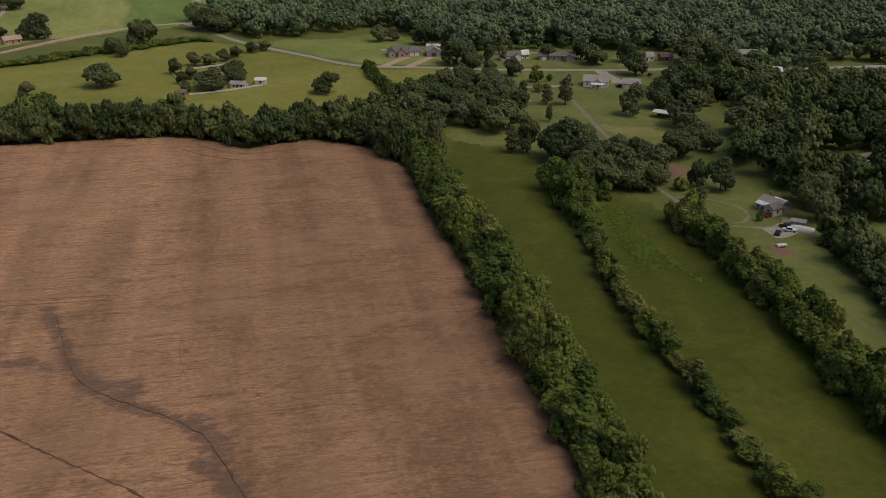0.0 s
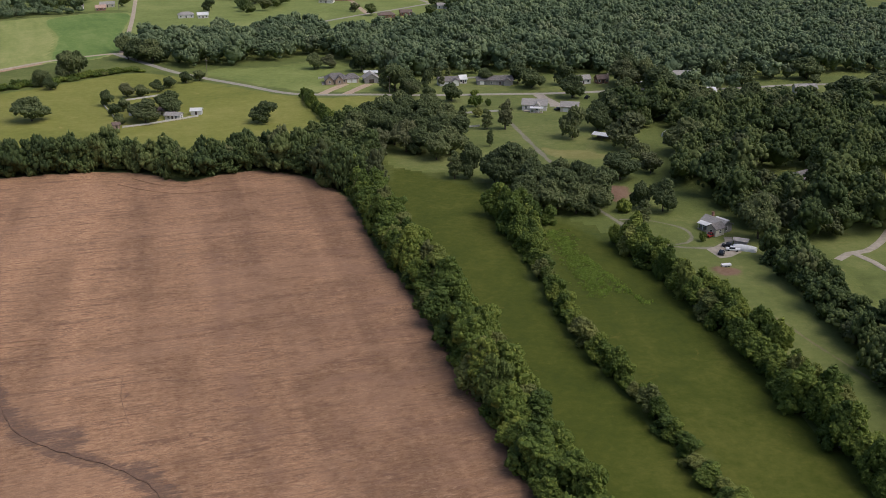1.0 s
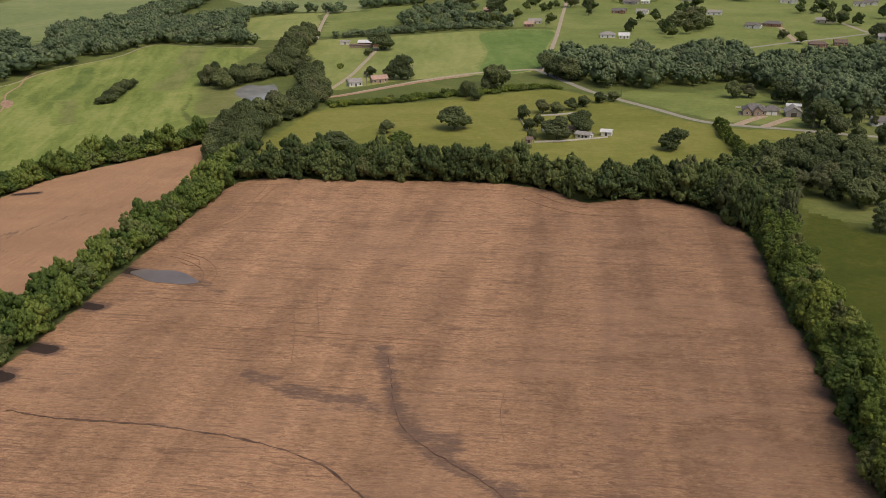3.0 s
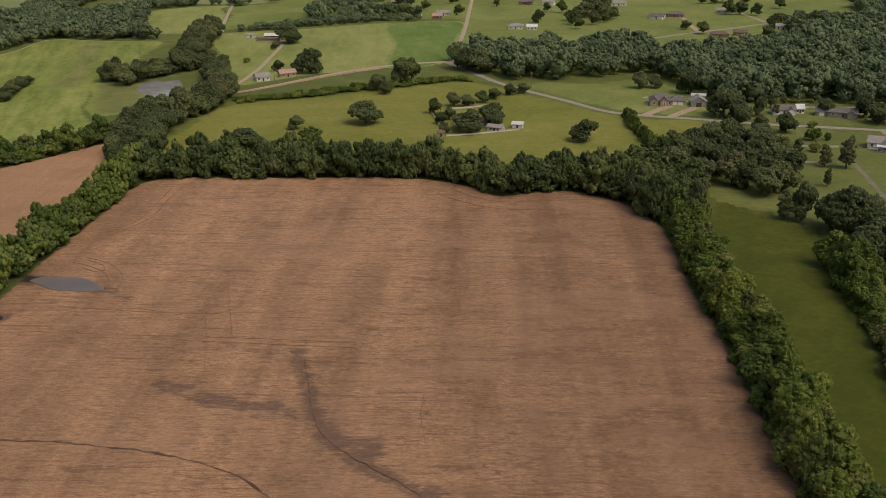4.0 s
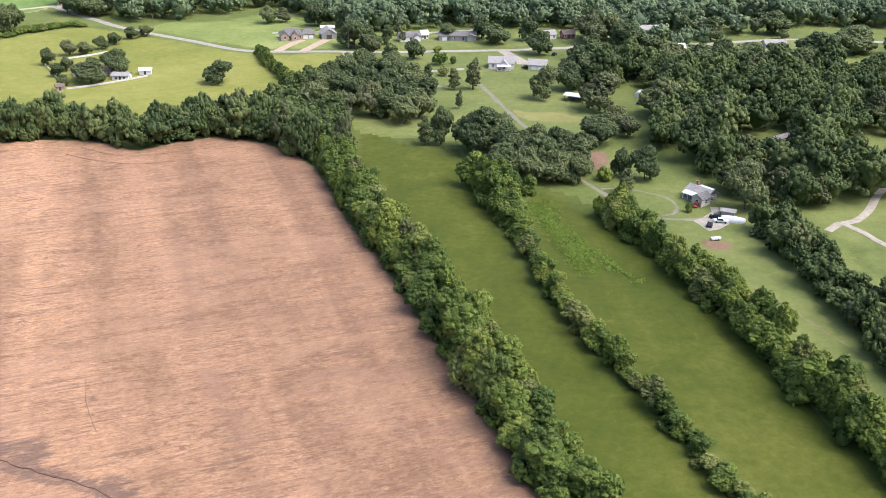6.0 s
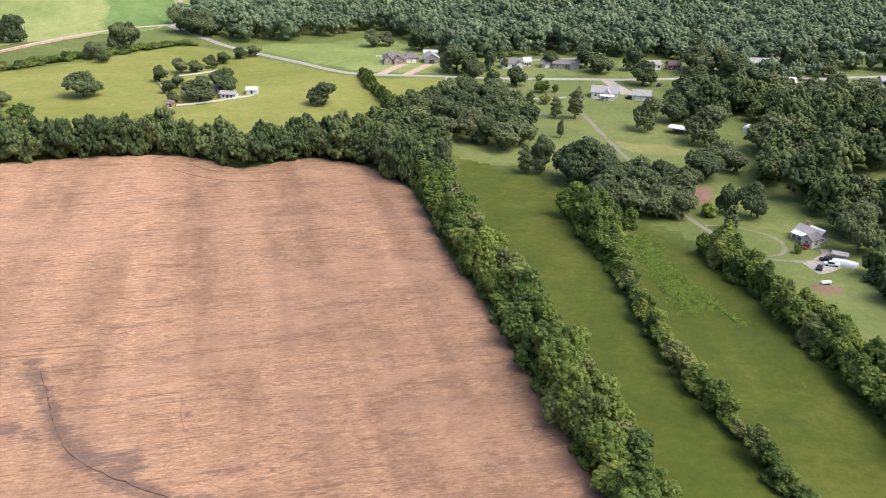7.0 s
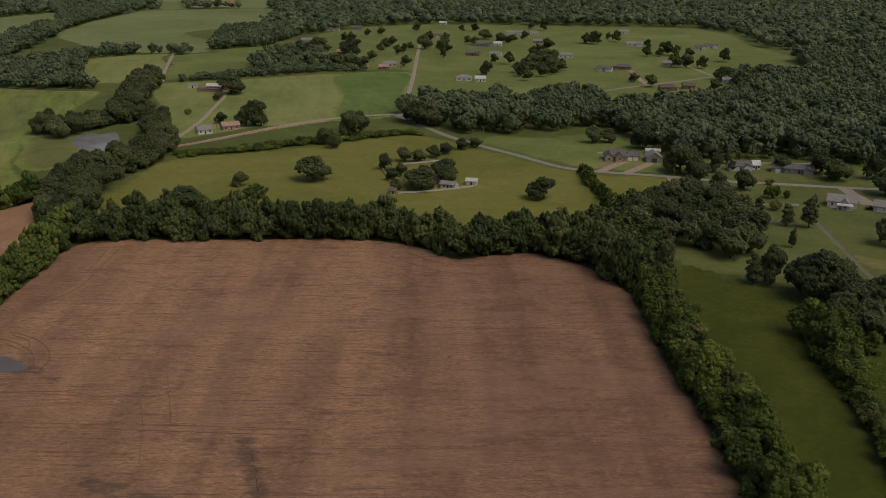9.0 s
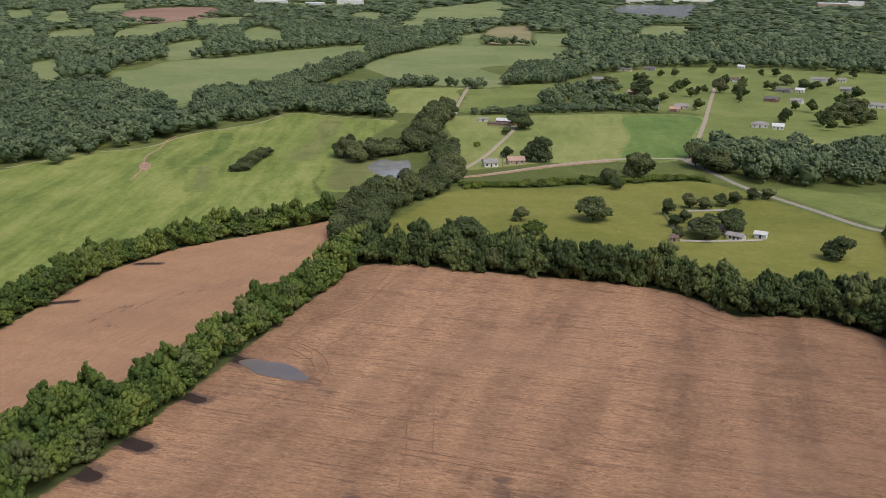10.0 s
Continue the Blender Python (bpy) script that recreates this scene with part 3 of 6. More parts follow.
patch("farm_lawn", [(10, 545), (60, 543), (100, 541), (112, 520), (110, 470), (104, 430), (100, 395), (85, 380), (60, 395), (40, 400), (20, 400), (0, 420), (0, 500)], M["lawn"], "mown lawn round the white farmhouse", "lawn")
patch("dry_grass", [(66, 440), (80, 432), (92, 430), (102, 420), (100, 412), (80, 412), (72, 418)], M["dry"], "patch of dry yellow grass on the lawn", "grass")
patch("road_lawn", [(20, 556), (20, 596), (48, 604), (78, 598), (95, 588), (124, 596), (190, 575), (260, 560), (262, 500), (220, 505), (170, 505), (130, 535), (105, 553), (60, 556)], M["lawn"], "lawns of the houses along the road", "lawn")
patch("green_field", [(-547, 425), (-553, 478), (-557, 507), (-531, 538), (-542, 598), (-535, 671), (-542, 735), (-484, 737), (-440, 744), (-428, 713), (-407, 640), (-400, 600), (-350, 500), (-312, 455), (-330, 400), (-340, 340), (-335, 290), (-360, 230), (-420, 180), (-520, 200)], M["green"], "bright green sloping crop field", "field")
TAN_STREAK = "thin tan streak in the green crop"
soft_track("crop_streak", [(-496, 728), (-454, 654), (-431, 605), (-404, 553)], 26, M["streak"], TAN_STREAK, "crop")
soft_track("crop_streak", [(-472, 541), (-435, 496), (-399, 452)], 15, M["streak"], TAN_STREAK, "crop")
soft_track("crop_streak", [(-514, 459), (-508, 471), (-503, 490)], 7, M["streak"], TAN_STREAK, "crop")
soft_track("crop_streak", [(-434, 555), (-433, 570), (-432, 584), (-448, 628), (-458, 652)], 5, M["dark_crop"], "dark rank streak in the green crop", "crop")
soft_track("crop_streak", [(-522, 621), (-479, 562), (-454, 507)], 16, M["dark_crop"], "dark rank streak in the green crop", "crop")
patch("pond_bank", [(-392, 575), (-362, 590), (-335, 540), (-322, 515), (-332, 490), (-350, 500), (-372, 540)], M["bank"], "brownish grass bank beside the pond", "grass")
patch("hay_field", [(-418, 790), (-360, 830), (-295, 885), (-280, 870), (-250, 780), (-221, 668), (-262, 632), (-290, 590), (-306, 584), (-330, 640), (-355, 680), (-392, 735)], M["hay"], "pale green hay field", "field")
patch("back_field", [(-559, 925), (-501, 984), (-465, 905), (-428, 808), (-484, 783), (-520, 850)], M["hay"], "pale green field before a tree belt", "field")
patch("back_field", [(-497, 984), (-424, 1075), (-372, 940), (-390, 885), (-418, 815), (-440, 850), (-462, 905)], M["meadow"], "green field beside a dirt track", "field")
patch("north_meadow", [(-210, 770), (-190, 735), (-150, 760), (-110, 760), (-75, 800), (-20, 770), (40, 800), (90, 900), (130, 980), (135, 1120), (105, 1220), (95, 1317), (71, 1378), (27, 1415), (-127, 1405), (-258, 1390), (-327, 1375), (-390, 1310), (-416, 1205), (-380, 1100), (-340, 960), (-280, 915), (-232, 915)], M["meadow"], "wide meadow with scattered houses", "meadow")
patch("deep_green_field", [(-285, 872), (-228, 905), (-205, 800), (-186, 706), (-219, 668), (-248, 770)], M["deep"], "deep green crop field beside the lane", "field")
FAR_FIELDS = [
    [(-1569, 1339), (-1609, 1482), (-1556, 1442), (-1304, 1217), (-1306, 1174), (-1369, 1172)],
    [(-1480, 1418), (-1604, 1620), (-1717, 1880), (-1396, 1548), (-1350, 1442), (-1250, 1279), (-1270, 1220)],
    [(-1699, 1881), (-1692, 2046), (-1623, 1978), (-1377, 1676), (-1334, 1572), (-1424, 1579)],
    [(-1284, 1560), (-1372, 1716), (-1242, 1636), (-1030, 1359), (-1025, 1308), (-1084, 1319)],
    [(-1153, 1214), (-1200, 1303), (-1198, 1352), (-997, 1128), (-975, 1068), (-992, 1047)],
    [(-2348, 1851), (-2392, 1936), (-2372, 1973), (-1890, 1576), (-1885, 1530), (-1946, 1537)],
    [(-2207, 1868), (-2276, 1980), (-2218, 1972), (-1755, 1564), (-1719, 1500), (-1812, 1537)],
    ]
FAR_FIELDS += [
    [(-2460, 2246), (-2584, 2437), (-2573, 2529), (-2117, 2088), (-1994, 1884), (-2071, 1894)],
    [(-1530, 2667), (-1660, 3150), (-1698, 3681), (-1071, 2324), (-1096, 2228), (-1217, 2122)],
    [(-884, 1712), (-899, 1803), (-884, 1834), (-750, 1546), (-753, 1511), (-773, 1499)],
    [(-802, 1850), (-796, 1900), (-750, 1939), (-644, 1663), (-645, 1589), (-689, 1589)],
    [(-1579, 2402), (-1609, 2507), (-1519, 2459), (-1275, 2065), (-1293, 2029), (-1341, 2042)],
    [(-1236, 2081), (-1248, 2163), (-1220, 2178), (-1024, 1828), (-1027, 1780), (-1061, 1787)],
    [(-693, 2214), (-682, 2359), (-623, 2370), (-510, 1936), (-538, 1855), (-581, 1852)],
    [(-1086, 901), (-1114, 950), (-1108, 965), (-840, 740), (-841, 726), (-889, 744)]]
for far_points in FAR_FIELDS + [[(300, 890), (270, 840), (260, 905), (320, 925)]]:
    patch("far_pasture", far_points, M["far_field"], "distant pale pasture among woods", "field")
TAN_FIELD = [(-934, 1938), (-964, 2073), (-916, 2111), (-711, 1646), (-731, 1594), (-780, 1596)]
RED_FIELD = [(-2084, 2024), (-2227, 2268), (-2211, 2417), (-2075, 2411), (-1775, 2064), (-1694, 1865), (-1646, 1699), (-1729, 1682)]
LAGOON = [(-1132, 3269), (-1197, 3686), (-992, 3915), (-698, 2685), (-772, 2615), (-981, 2908)]
WEST_FIELD = [(-925, 886), (-931, 935), (-973, 1031), (-949, 1120), (-952, 1256), (-932, 1380), (-902, 1418), (-782, 1229), (-775, 1149), (-674, 873), (-680, 764), (-575, 640), (-704, 742), (-771, 745)]
LONG_FIELD = [(-729, 1133), (-780, 1304), (-799, 1497), (-748, 1543), (-629, 1598), (-599, 1546), (-523, 1327), (-582, 1200), (-508, 1110), (-470, 1010), (-520, 985), (-578, 993), (-580, 926), (-590, 860), (-640, 870), (-615, 995), (-640, 1040)]
patch("far_ripe_field", TAN_FIELD, M["tan_field"], "distant field of ripe tan grain", "field")
patch("long_field", LONG_FIELD, M["far_field"], "long pale pasture beyond the tree belt", "field")
patch("west_field", WEST_FIELD, M["far_field"], "broad green pasture among woods", "field")
patch("east_clearing", [(150, 1190), (174, 1176), (212, 1171), (266, 1231), (245, 1140), (199, 1099), (163, 1109)], M["meadow"], "green clearing in the far woods", "meadow")
patch("far_red_field", RED_FIELD, M["red_field"], "distant field of reddish soil", "field")
patch("pond", [(-355, 562), (-361, 578), (-360, 590), (-350, 588), (-345, 595), (-336, 584), (-325, 565), (-315, 542), (-318, 531), (-331, 542), (-345, 550)], M["pond"], "grey still farm pond ringed by trees", "pond", step=3.0)
patch("far_lagoon", LAGOON, M["pond"], "distant pale rectangular lagoon", "pond", False)

patch("bare_ground", [(87, 378), (98, 374), (96, 362), (90, 352), (84, 356)], M["bare"], "bare red clay ground beside the trees", "soil")
patch("bare_ground", [(100, 287), (106, 290), (113, 286), (113, 281), (105, 279)], M["bare"], "worn clay ground on the lawn", "soil")

# roads
ribbon("road", [(-189, 700), (-186, 697), (-152, 653), (-133, 629), (-111, 608), (-85, 586), (-58, 562), (-38, 555.5), (-10, 553.5), (1, 552), (22, 549), (42, 548.5), (63, 548.5), (90, 548), (120, 550), (150, 555), (200, 553), (260, 560), (330, 545), (420, 540)], 4.2, M["asphalt"], "narrow paved country road")
ribbon("road", [(-302, 552), (-291, 562), (-281, 576), (-270, 598), (-248, 641), (-220, 677), (-188, 698)], 4.4, M["gravel"], "pale country road bending past the pasture")
ribbon("lane", [(-182, 692), (-191, 753), (-201, 801), (-216, 879), (-240, 995), (-265, 1118), (-284, 1208)], 3.4, M["gravel"], "straight pale lane between fields")
ribbon("farm_lane", [(-293, 562), (-298, 581), (-300, 595), (-304, 620), (-310, 649), (-319, 683), (-329, 721), (-337, 748), (-346, 768)], 3.0, M["gravel"], "gravel lane to the barn")
ribbon("red_verge", [(-296, 556), (-284, 570), (-273, 588), (-252, 627), (-226, 664)], 3.5, M["red_gravel"], "strip of red clay beside the road", "soil", 0.06)
ribbon("dirt_track", [(-420, 795), (-417, 800), (-440, 850), (-464, 905), (-504, 1000), (-520, 1040)], 3.2, M["gravel"], "pale dirt track across the fields")
ribbon("bare_streak", [(-454, 454), (-465, 470), (-473, 482), (-491, 502), (-504, 518), (-517, 544), (-536, 571), (-543, 589)], 1.3, M["red_gravel"], "bare tan soil streak across the crop field", "soil", 0.02)
patch("bare_soil", [(-485, 492), (-489, 500), (-481, 498), (-471, 487), (-468, 479), (-477, 484)], M["red_gravel"], "bare orange soil patch in the crop field", "soil", step=2.0)
ribbon("field_edge_track", [(-548, 440), (-545, 500), (-527, 540), (-538, 598), (-531, 668), (-541, 731), (-484, 735), (-442, 742)], 1.2, M["gravel"], "pale track along the wood's edge", "track", 0.02)
ribbon("driveway", [(-36, 556), (-30, 570), (-23, 583)], 5.0, M["tan_drive"], "tan drive of the brick house", "driveway")
ribbon("driveway", [(-22, 555), (-16, 568), (-9, 582)], 5.0, M["tan_drive"], "tan drive of the garage", "driveway")
ribbon("driveway", [(0.5, 551), (1.5, 540), (2.5, 526)], 2.6, M["concrete"], "short pale drive stub", "driveway")
ribbon("driveway", [(87, 547), (89, 536), (93, 522), (92, 515)], 6.0, M["concrete"], "wide pale drive of the white farmhouse", "driveway")
soft_track("worn_track", [(62, 490), (64, 476), (67, 450), (71, 416), (74, 400)], 3.4, M["loop"], "worn grey track across the lawn")
soft_track("driveway", [(78, 350), (82, 338), (87, 322), (91, 314), (97, 307), (103, 305), (112, 304)], 2.9, M["loop"], "grey gravel drive to the grey house", "driveway")
soft_track("driveway", [(97, 308), (102.5, 310), (106, 316), (105, 324), (100, 329.5), (93, 334), (84, 335)], 2.2, M["loop"], "grey gravel loop drive round the lawn", "driveway")
patch("parking_pad", [(107, 303.5), (112, 306.5), (119, 306), (118, 300), (113, 296), (109, 295)], M["concrete"], "pale parking pad by the grey house", "driveway", False)
ribbon("driveway", [(112, 305), (117, 309.5), (118, 314)], 2.6, M["concrete"], "concrete path to the grey house", "driveway", 0.08)
ribbon("driveway", [(147, 291), (153, 296), (160, 298), (169, 306), (185, 325), (215, 350)], 2.7, M["concrete"], "curving pale concrete drive among trees", "driveway")
ribbon("driveway", [(155, 296), (158, 288), (160, 278), (170, 265)], 2.4, M["concrete"], "branch of the pale concrete drive", "driveway", 0.08)
ribbon("driveway", [(-40, 992), (-28, 967), (-22, 930), (-13, 884)], 4.5, M["tan_drive"], "tan drive to a large house", "driveway")
ribbon("driveway", [(24, 1016), (34, 985), (45, 952)], 4.0, M["concrete"], "pale drive on the meadow", "driveway")
ribbon("lane", [(-70, 815), (-50, 837), (-14, 880), (13, 907), (50, 950), (100, 1000)], 4.0, M["asphalt"], "paved lane through the far meadow")
soft_track("worn_track", [(107, 256), (111, 246), (114, 233), (120, 213), (126, 190)], 1.6, M["track"], "faint wheel track in the grass")


# ---- trees ----
def leaf_quads(rng, lobes, count, size, droop=0.25):
    """Small leaf clumps over the skins of the lobes: points and quads."""
    c, r = np.array([l[:3] for l in lobes]), np.array([l[3:] for l in lobes])
    area = (r[:, 0] * r[:, 2])
    pick = rng.choice(len(lobes), count, p=area / area.sum())
    d = rng.normal(size=(count, 3))
    d[:, 2] = np.where(rng.random(count) < 0.8, np.abs(d[:, 2]), d[:, 2])
    d /= np.linalg.norm(d, axis=1)[:, None]
    p = c[pick] + d * r[pick] * rng.uniform(0.86, 1.16, (count, 1))
    n = d + rng.normal(scale=0.35, size=(count, 3)) + (0, 0, droop)
    n /= np.linalg.norm(n, axis=1)[:, None]
    u = d * 0.4 + rng.normal(scale=0.5, size=(count, 3)) + (0, 0, 0.9)
    u -= n * (u * n).sum(1)[:, None]
    u /= np.linalg.norm(u, axis=1)[:, None] + 1e-6
    v = np.cross(n, u)
    s = size * rng.uniform(0.55, 1.5, (count, 1))
    q = s * rng.uniform(0.32, 0.5, (count, 1))
    corners = np.stack([p - u * s * 0.45, p + v * q, p + u * s * 0.6 + d * s * 0.3, p - v * q * 0.9 + u * s * 0.1], 1)
    return corners.reshape(-1, 3)


SMALL = bmesh.new()
bmesh.ops.create_icosphere(SMALL, subdivisions=1, radius=1.0)
SMALL.verts.ensure_lookup_table()
SMALL_V = np.array([v.co[:] for v in SMALL.verts])
SMALL_F = np.array([[v.index for v in f.verts] for f in SMALL.faces])
SMALL.free()


def sprays(rng, lobes, count, low, high):
    """Rounded sprays of leaves that stand out of the lobes, mostly upwards and outwards, as further small lobes."""
    c, r = np.array([l[:3] for l in lobes]), np.array([l[3:] for l in lobes])
    out, tries = [], 0
    weight = (r[:, 0] * r[:, 2]) ** 0.9
    while len(out) < count and tries < count * 12:
        tries += 1
        k = rng.choice(len(lobes), p=weight / weight.sum())
        d = rng.normal(size=3)
        if rng.random() < 0.8:
            d[2] = abs(d[2])
        d /= np.linalg.norm(d)
        p = c[k] + d * r[k] * rng.uniform(0.86, 1.04)
        buried = ((p - c) / r) ** 2
        buried[k] = 2.0
        if (buried.sum(1) < 0.72).any():
            continue
        s = rng.uniform(low, high)
        out.append((*p, s * rng.uniform(0.85, 1.2), s * rng.uniform(0.85, 1.2), s * rng.uniform(0.9, 1.45)))
    return out


def lumps(rng, lobes, rough):
    """The lobes as uneven closed forms: points and triangles."""
    k = np.array(lobes)
    v = SMALL_V[None] * k[:, None, 3:] * (1 + rng.normal(scale=rough, size=(len(k), len(SMALL_V), 1))) + k[:, None, :3]
    f = SMALL_F[None] + (np.arange(len(k)) * len(SMALL_V))[:, None, None]
    return v.reshape(-1, 3), f.reshape(-1, 3)


def shaped(lobes, amount):
    return [(*l[:3], *(np.array(l[3:]) * amount)) for l in lobes]


def crown_form(rng, lobes, count, low, high, leaf_count, size, inner=0.86, rise=1.0):
    """A crown: inner masses, sprays standing out of them, and a coat of leaf clumps on both."""
    bumps = [(*b[:5], b[5] * rise) for b in sprays(rng, lobes, count, low, high)]
    verts, tris = lumps(rng, shaped(lobes, inner) + bumps, 0.27)
    return verts, tris, leaf_quads(rng, bumps + lobes, leaf_count, size)


def crown_data(name, form):
    verts, tris, leaf = form
    data = bpy.data.meshes.new(name)
    quads = np.arange(len(leaf)).reshape(-1, 4) + len(verts)
    data.from_pydata(np.concatenate([verts, leaf]).tolist(), [], tris.tolist() + quads.tolist())
    data.update()
    return data


def trunk_bmesh(rng, height, girth, lean, limbs):
    """A tapered trunk, slightly bent, with limbs that reach up into the crown."""
    bm = bmesh.new()

    def limb(a, b, r0, r1, bend):
        rows = []
        side = (b - a).cross(Vector((0.3, 0.2, 1))).normalized()
        other = (b - a).cross(side).normalized()
        for k in range(4):
            t = k / 3
            c = a.lerp(b, t) + side * (bend * math.sin(math.pi * t))
            r = r0 + (r1 - r0) * t
            rows.append([bm.verts.new(c + (side * math.cos(w) + other * math.sin(w)) * r) for w in (i * math.tau / 6 for i in range(6))])
        for p, q in zip(rows, rows[1:]):
            for i in range(6):
                bm.faces.new((p[i], p[(i + 1) % 6], q[(i + 1) % 6], q[i]))
        bm.faces.new(rows[-1])

    fork = Vector((lean, 0, height * 0.45))
    limb(Vector((0, 0, -0.2)), fork, girth, girth * 0.6, 0.15)
    for i in range(limbs):
        w = math.tau * (i + rng.random() * 0.6) / limbs
        reach = height * 0.22
        limb(fork - Vector((0, 0, 0.3 * i)), Vector((lean + math.cos(w) * reach, math.sin(w) * reach, height * (0.68 + 0.12 * rng.random()))), girth * 0.45, girth * 0.12, 0.25)
    return bm


def crown_lobes(rng, shape, height, width):
    """The large limbs' masses of a crown, for a few habits of growth."""
    lobes = []
    if shape == "round":
        lobes.append((0, 0, height * 0.50, width * 0.33, width * 0.33, height * 0.36))
        for i in range(13):
            z = 0.24 + 0.54 * ((i * 0.618) % 1.0)
            w = i * 2.4 + rng.uniform(-0.4, 0.4)
            k = width * 0.33 * math.sqrt(max(0.05, 1 - ((z - 0.44) / 0.52) ** 2)) * rng.uniform(0.8, 1.1)
            r = width * rng.uniform(0.13, 0.22)
            lobes.append((math.cos(w) * k, math.sin(w) * k, height * z, r, r, r * rng.uniform(0.85, 1.15)))
        lobes.append((width * rng.uniform(-0.08, 0.08), 0, height * 0.82, width * 0.19, width * 0.19, height * 0.16))
    elif shape == "hedge":
        lobes.append((0, 0, height * 0.44, width * 0.32, width * 0.32, height * 0.42))
        for i in range(12):
            w, z = i * 2.4 + rng.uniform(-0.5, 0.5), 0.10 + 0.70 * ((i * 0.618) % 1.0)
            k = width * (0.34 if z < 0.5 else 0.24) * rng.uniform(0.7, 1.15)
            r = width * rng.uniform(0.13, 0.21)
            lobes.append((math.cos(w) * k, math.sin(w) * k, height * z, r, r, r * rng.uniform(1.0, 1.6)))
        lobes.append((rng.uniform(-0.1, 0.1) * width, 0, height * 0.85, width * 0.14, width * 0.14, height * 0.15))
    elif shape == "tall":
        for i in range(9):
            z = 0.22 + 0.68 * i / 8
            k = width * 0.14
            r = width * (0.36 - 0.22 * abs(z - 0.45) - 0.10 * (z > 0.8))
            w = i * 2.3
            lobes.append((math.cos(w) * k, math.sin(w) * k, height * z, r, r, height * 0.12))
    else:
        for i in range(7):
            w = i * 2.4
            k = width * 0.27 * (i > 0)
            r = width * rng.uniform(0.22, 0.32)
            lobes.append((math.cos(w) * k, math.sin(w) * k, height * rng.uniform(0.35, 0.6), r, r, height * 0.38))
    return lobes


def tree_model(name, seed, shape, height, width, bumps, low, high, count, size, leaf, label, category="tree"):
    """One tree as an Empty with a trunk and a crown, to be copied."""
    rng = np.random.default_rng(seed)
    lobes = crown_lobes(rng, shape, height, width)
    ob = new(name)
    tagged(ob, label, category)
    part("trunk", trunk_bmesh(rng, height, 0.026 * height, rng.uniform(-0.3, 0.3), 4), M["bark"], ob)
    mesh_object("crown", crown_data("crown", crown_form(rng, lobes, bumps, low, high, count, size)), leaf, ob)
    ob["ref"] = (height, width)
    return ob


random.seed(7)
MODELS = {
    "hedge": [tree_model("hedgerow_tree", 10 + i, "hedge", 12, 9, 290, 0.30, 0.72, 2600, 0.40, M["leaf_hedge"], "leafy green hedgerow tree, branched down to the ground") for i in range(6)],
    "oak": [tree_model("broadleaf_tree", 30 + i, "round", 14, 13, 330, 0.40, 0.90, 2600, 0.52, M["leaf_tree"], "broad dark green deciduous tree standing on grass") for i in range(5)],
    "tall": [tree_model("tall_tree", 50 + i, "tall", 14, 7, 150, 0.32, 0.65, 1400, 0.42, M["leaf_tree"], "slender upright green tree on the lawn") for i in range(2)],
    "bush": [tree_model("shrub", 60 + i, "bush", 4, 5, 40, 0.35, 0.6, 300, 0.4, M["leaf_hedge"], "low rounded green shrub", "shrub") for i in range(3)],
}
USED = {key: 0 for key in MODELS}


def tree(kind, x, y, height, width, label="", group="", name=""):
    """Stands one tree of a kind at a place, turned at random and scaled to its height and width."""
    models = MODELS[kind]
    base = models[USED[kind] % len(models)]
    first = USED[kind] < len(models)
    USED[kind] += 1
    h, w = base["ref"]
    width *= 1.12 if kind == "oak" else 1.0
    m = Matrix.LocRotScale((x, y, 0), Euler((0, 0, random.uniform(0, math.tau))), (width / w, width / w, height / h))
    if first:
        base.matrix_basis = m
        ob = base
    else:
        ob = copy_thing(base, m)
        ob.matrix_basis = m
    if name:
        ob.name = name
    tagged(ob, label, "", group)
    return ob


LIGHT = []
for i in range(7):
    rng_light = np.random.default_rng(80 + i)
    LIGHT.append(crown_form(rng_light, crown_lobes(rng_light, "hedge" if i % 2 else "round", 12, 9), 76, 0.38, 0.80, 320, 0.62, 0.84, 1.4))


def stand(name, spots, shapes, material, label, category, rng):
    """Trees standing close, as one mass; spots: place, height and width of each."""
    verts, tris, quads, tones, at = [], [], [], [], 0
    for n, (x, y, h, w) in enumerate(spots):
        form, faces, leaf = shapes[n % len(shapes)]
        a = rng.uniform(0, math.tau)
        turn = np.array([[math.cos(a), -math.sin(a), 0], [math.sin(a), math.cos(a), 0], [0, 0, 1]])
        v = np.concatenate([form, leaf]) @ turn.T * (w / 9, w / 9, h / 12) + (x, y, 0)
        verts.append(v)
        tris.append(faces + at)
        quads.append(np.arange(len(leaf)).reshape(-1, 4) + len(form) + at)
        tones.append(np.full(len(v), rng.random()))
        at += len(v)
    return mass(name, np.concatenate(verts), np.concatenate(tris), np.concatenate(quads), np.concatenate(tones), material, label, category)


def belt(name, spots, label, material="leaf_belt"):
    """A thick belt of lobed trees."""
    stand(name, spots, LIGHT, M[material], label, "trees", np.random.default_rng(len(spots) + 3))


def mass(name, verts, tris, quads, tone, material, label, category):
    data = bpy.data.meshes.new(name)
    data.vertices.add(len(verts))
    data.vertices.foreach_set("co", verts.astype(np.float32).ravel())
    loops = np.concatenate([tris.ravel(), quads.ravel()]).astype(np.int32)
    data.loops.add(len(loops))
    data.loops.foreach_set("vertex_index", loops)
    data.polygons.add(len(tris) + len(quads))
    data.polygons.foreach_set("loop_start", np.concatenate([np.arange(len(tris)) * 3, len(tris) * 3 + np.arange(len(quads)) * 4]).astype(np.int32))
    data.update(calc_edges=True)
    data.attributes.new("tone", "FLOAT", "POINT").data.foreach_set("value", tone.astype(np.float32))
    return tagged(mesh_object(name, data, material), label, category, kind="stuff")


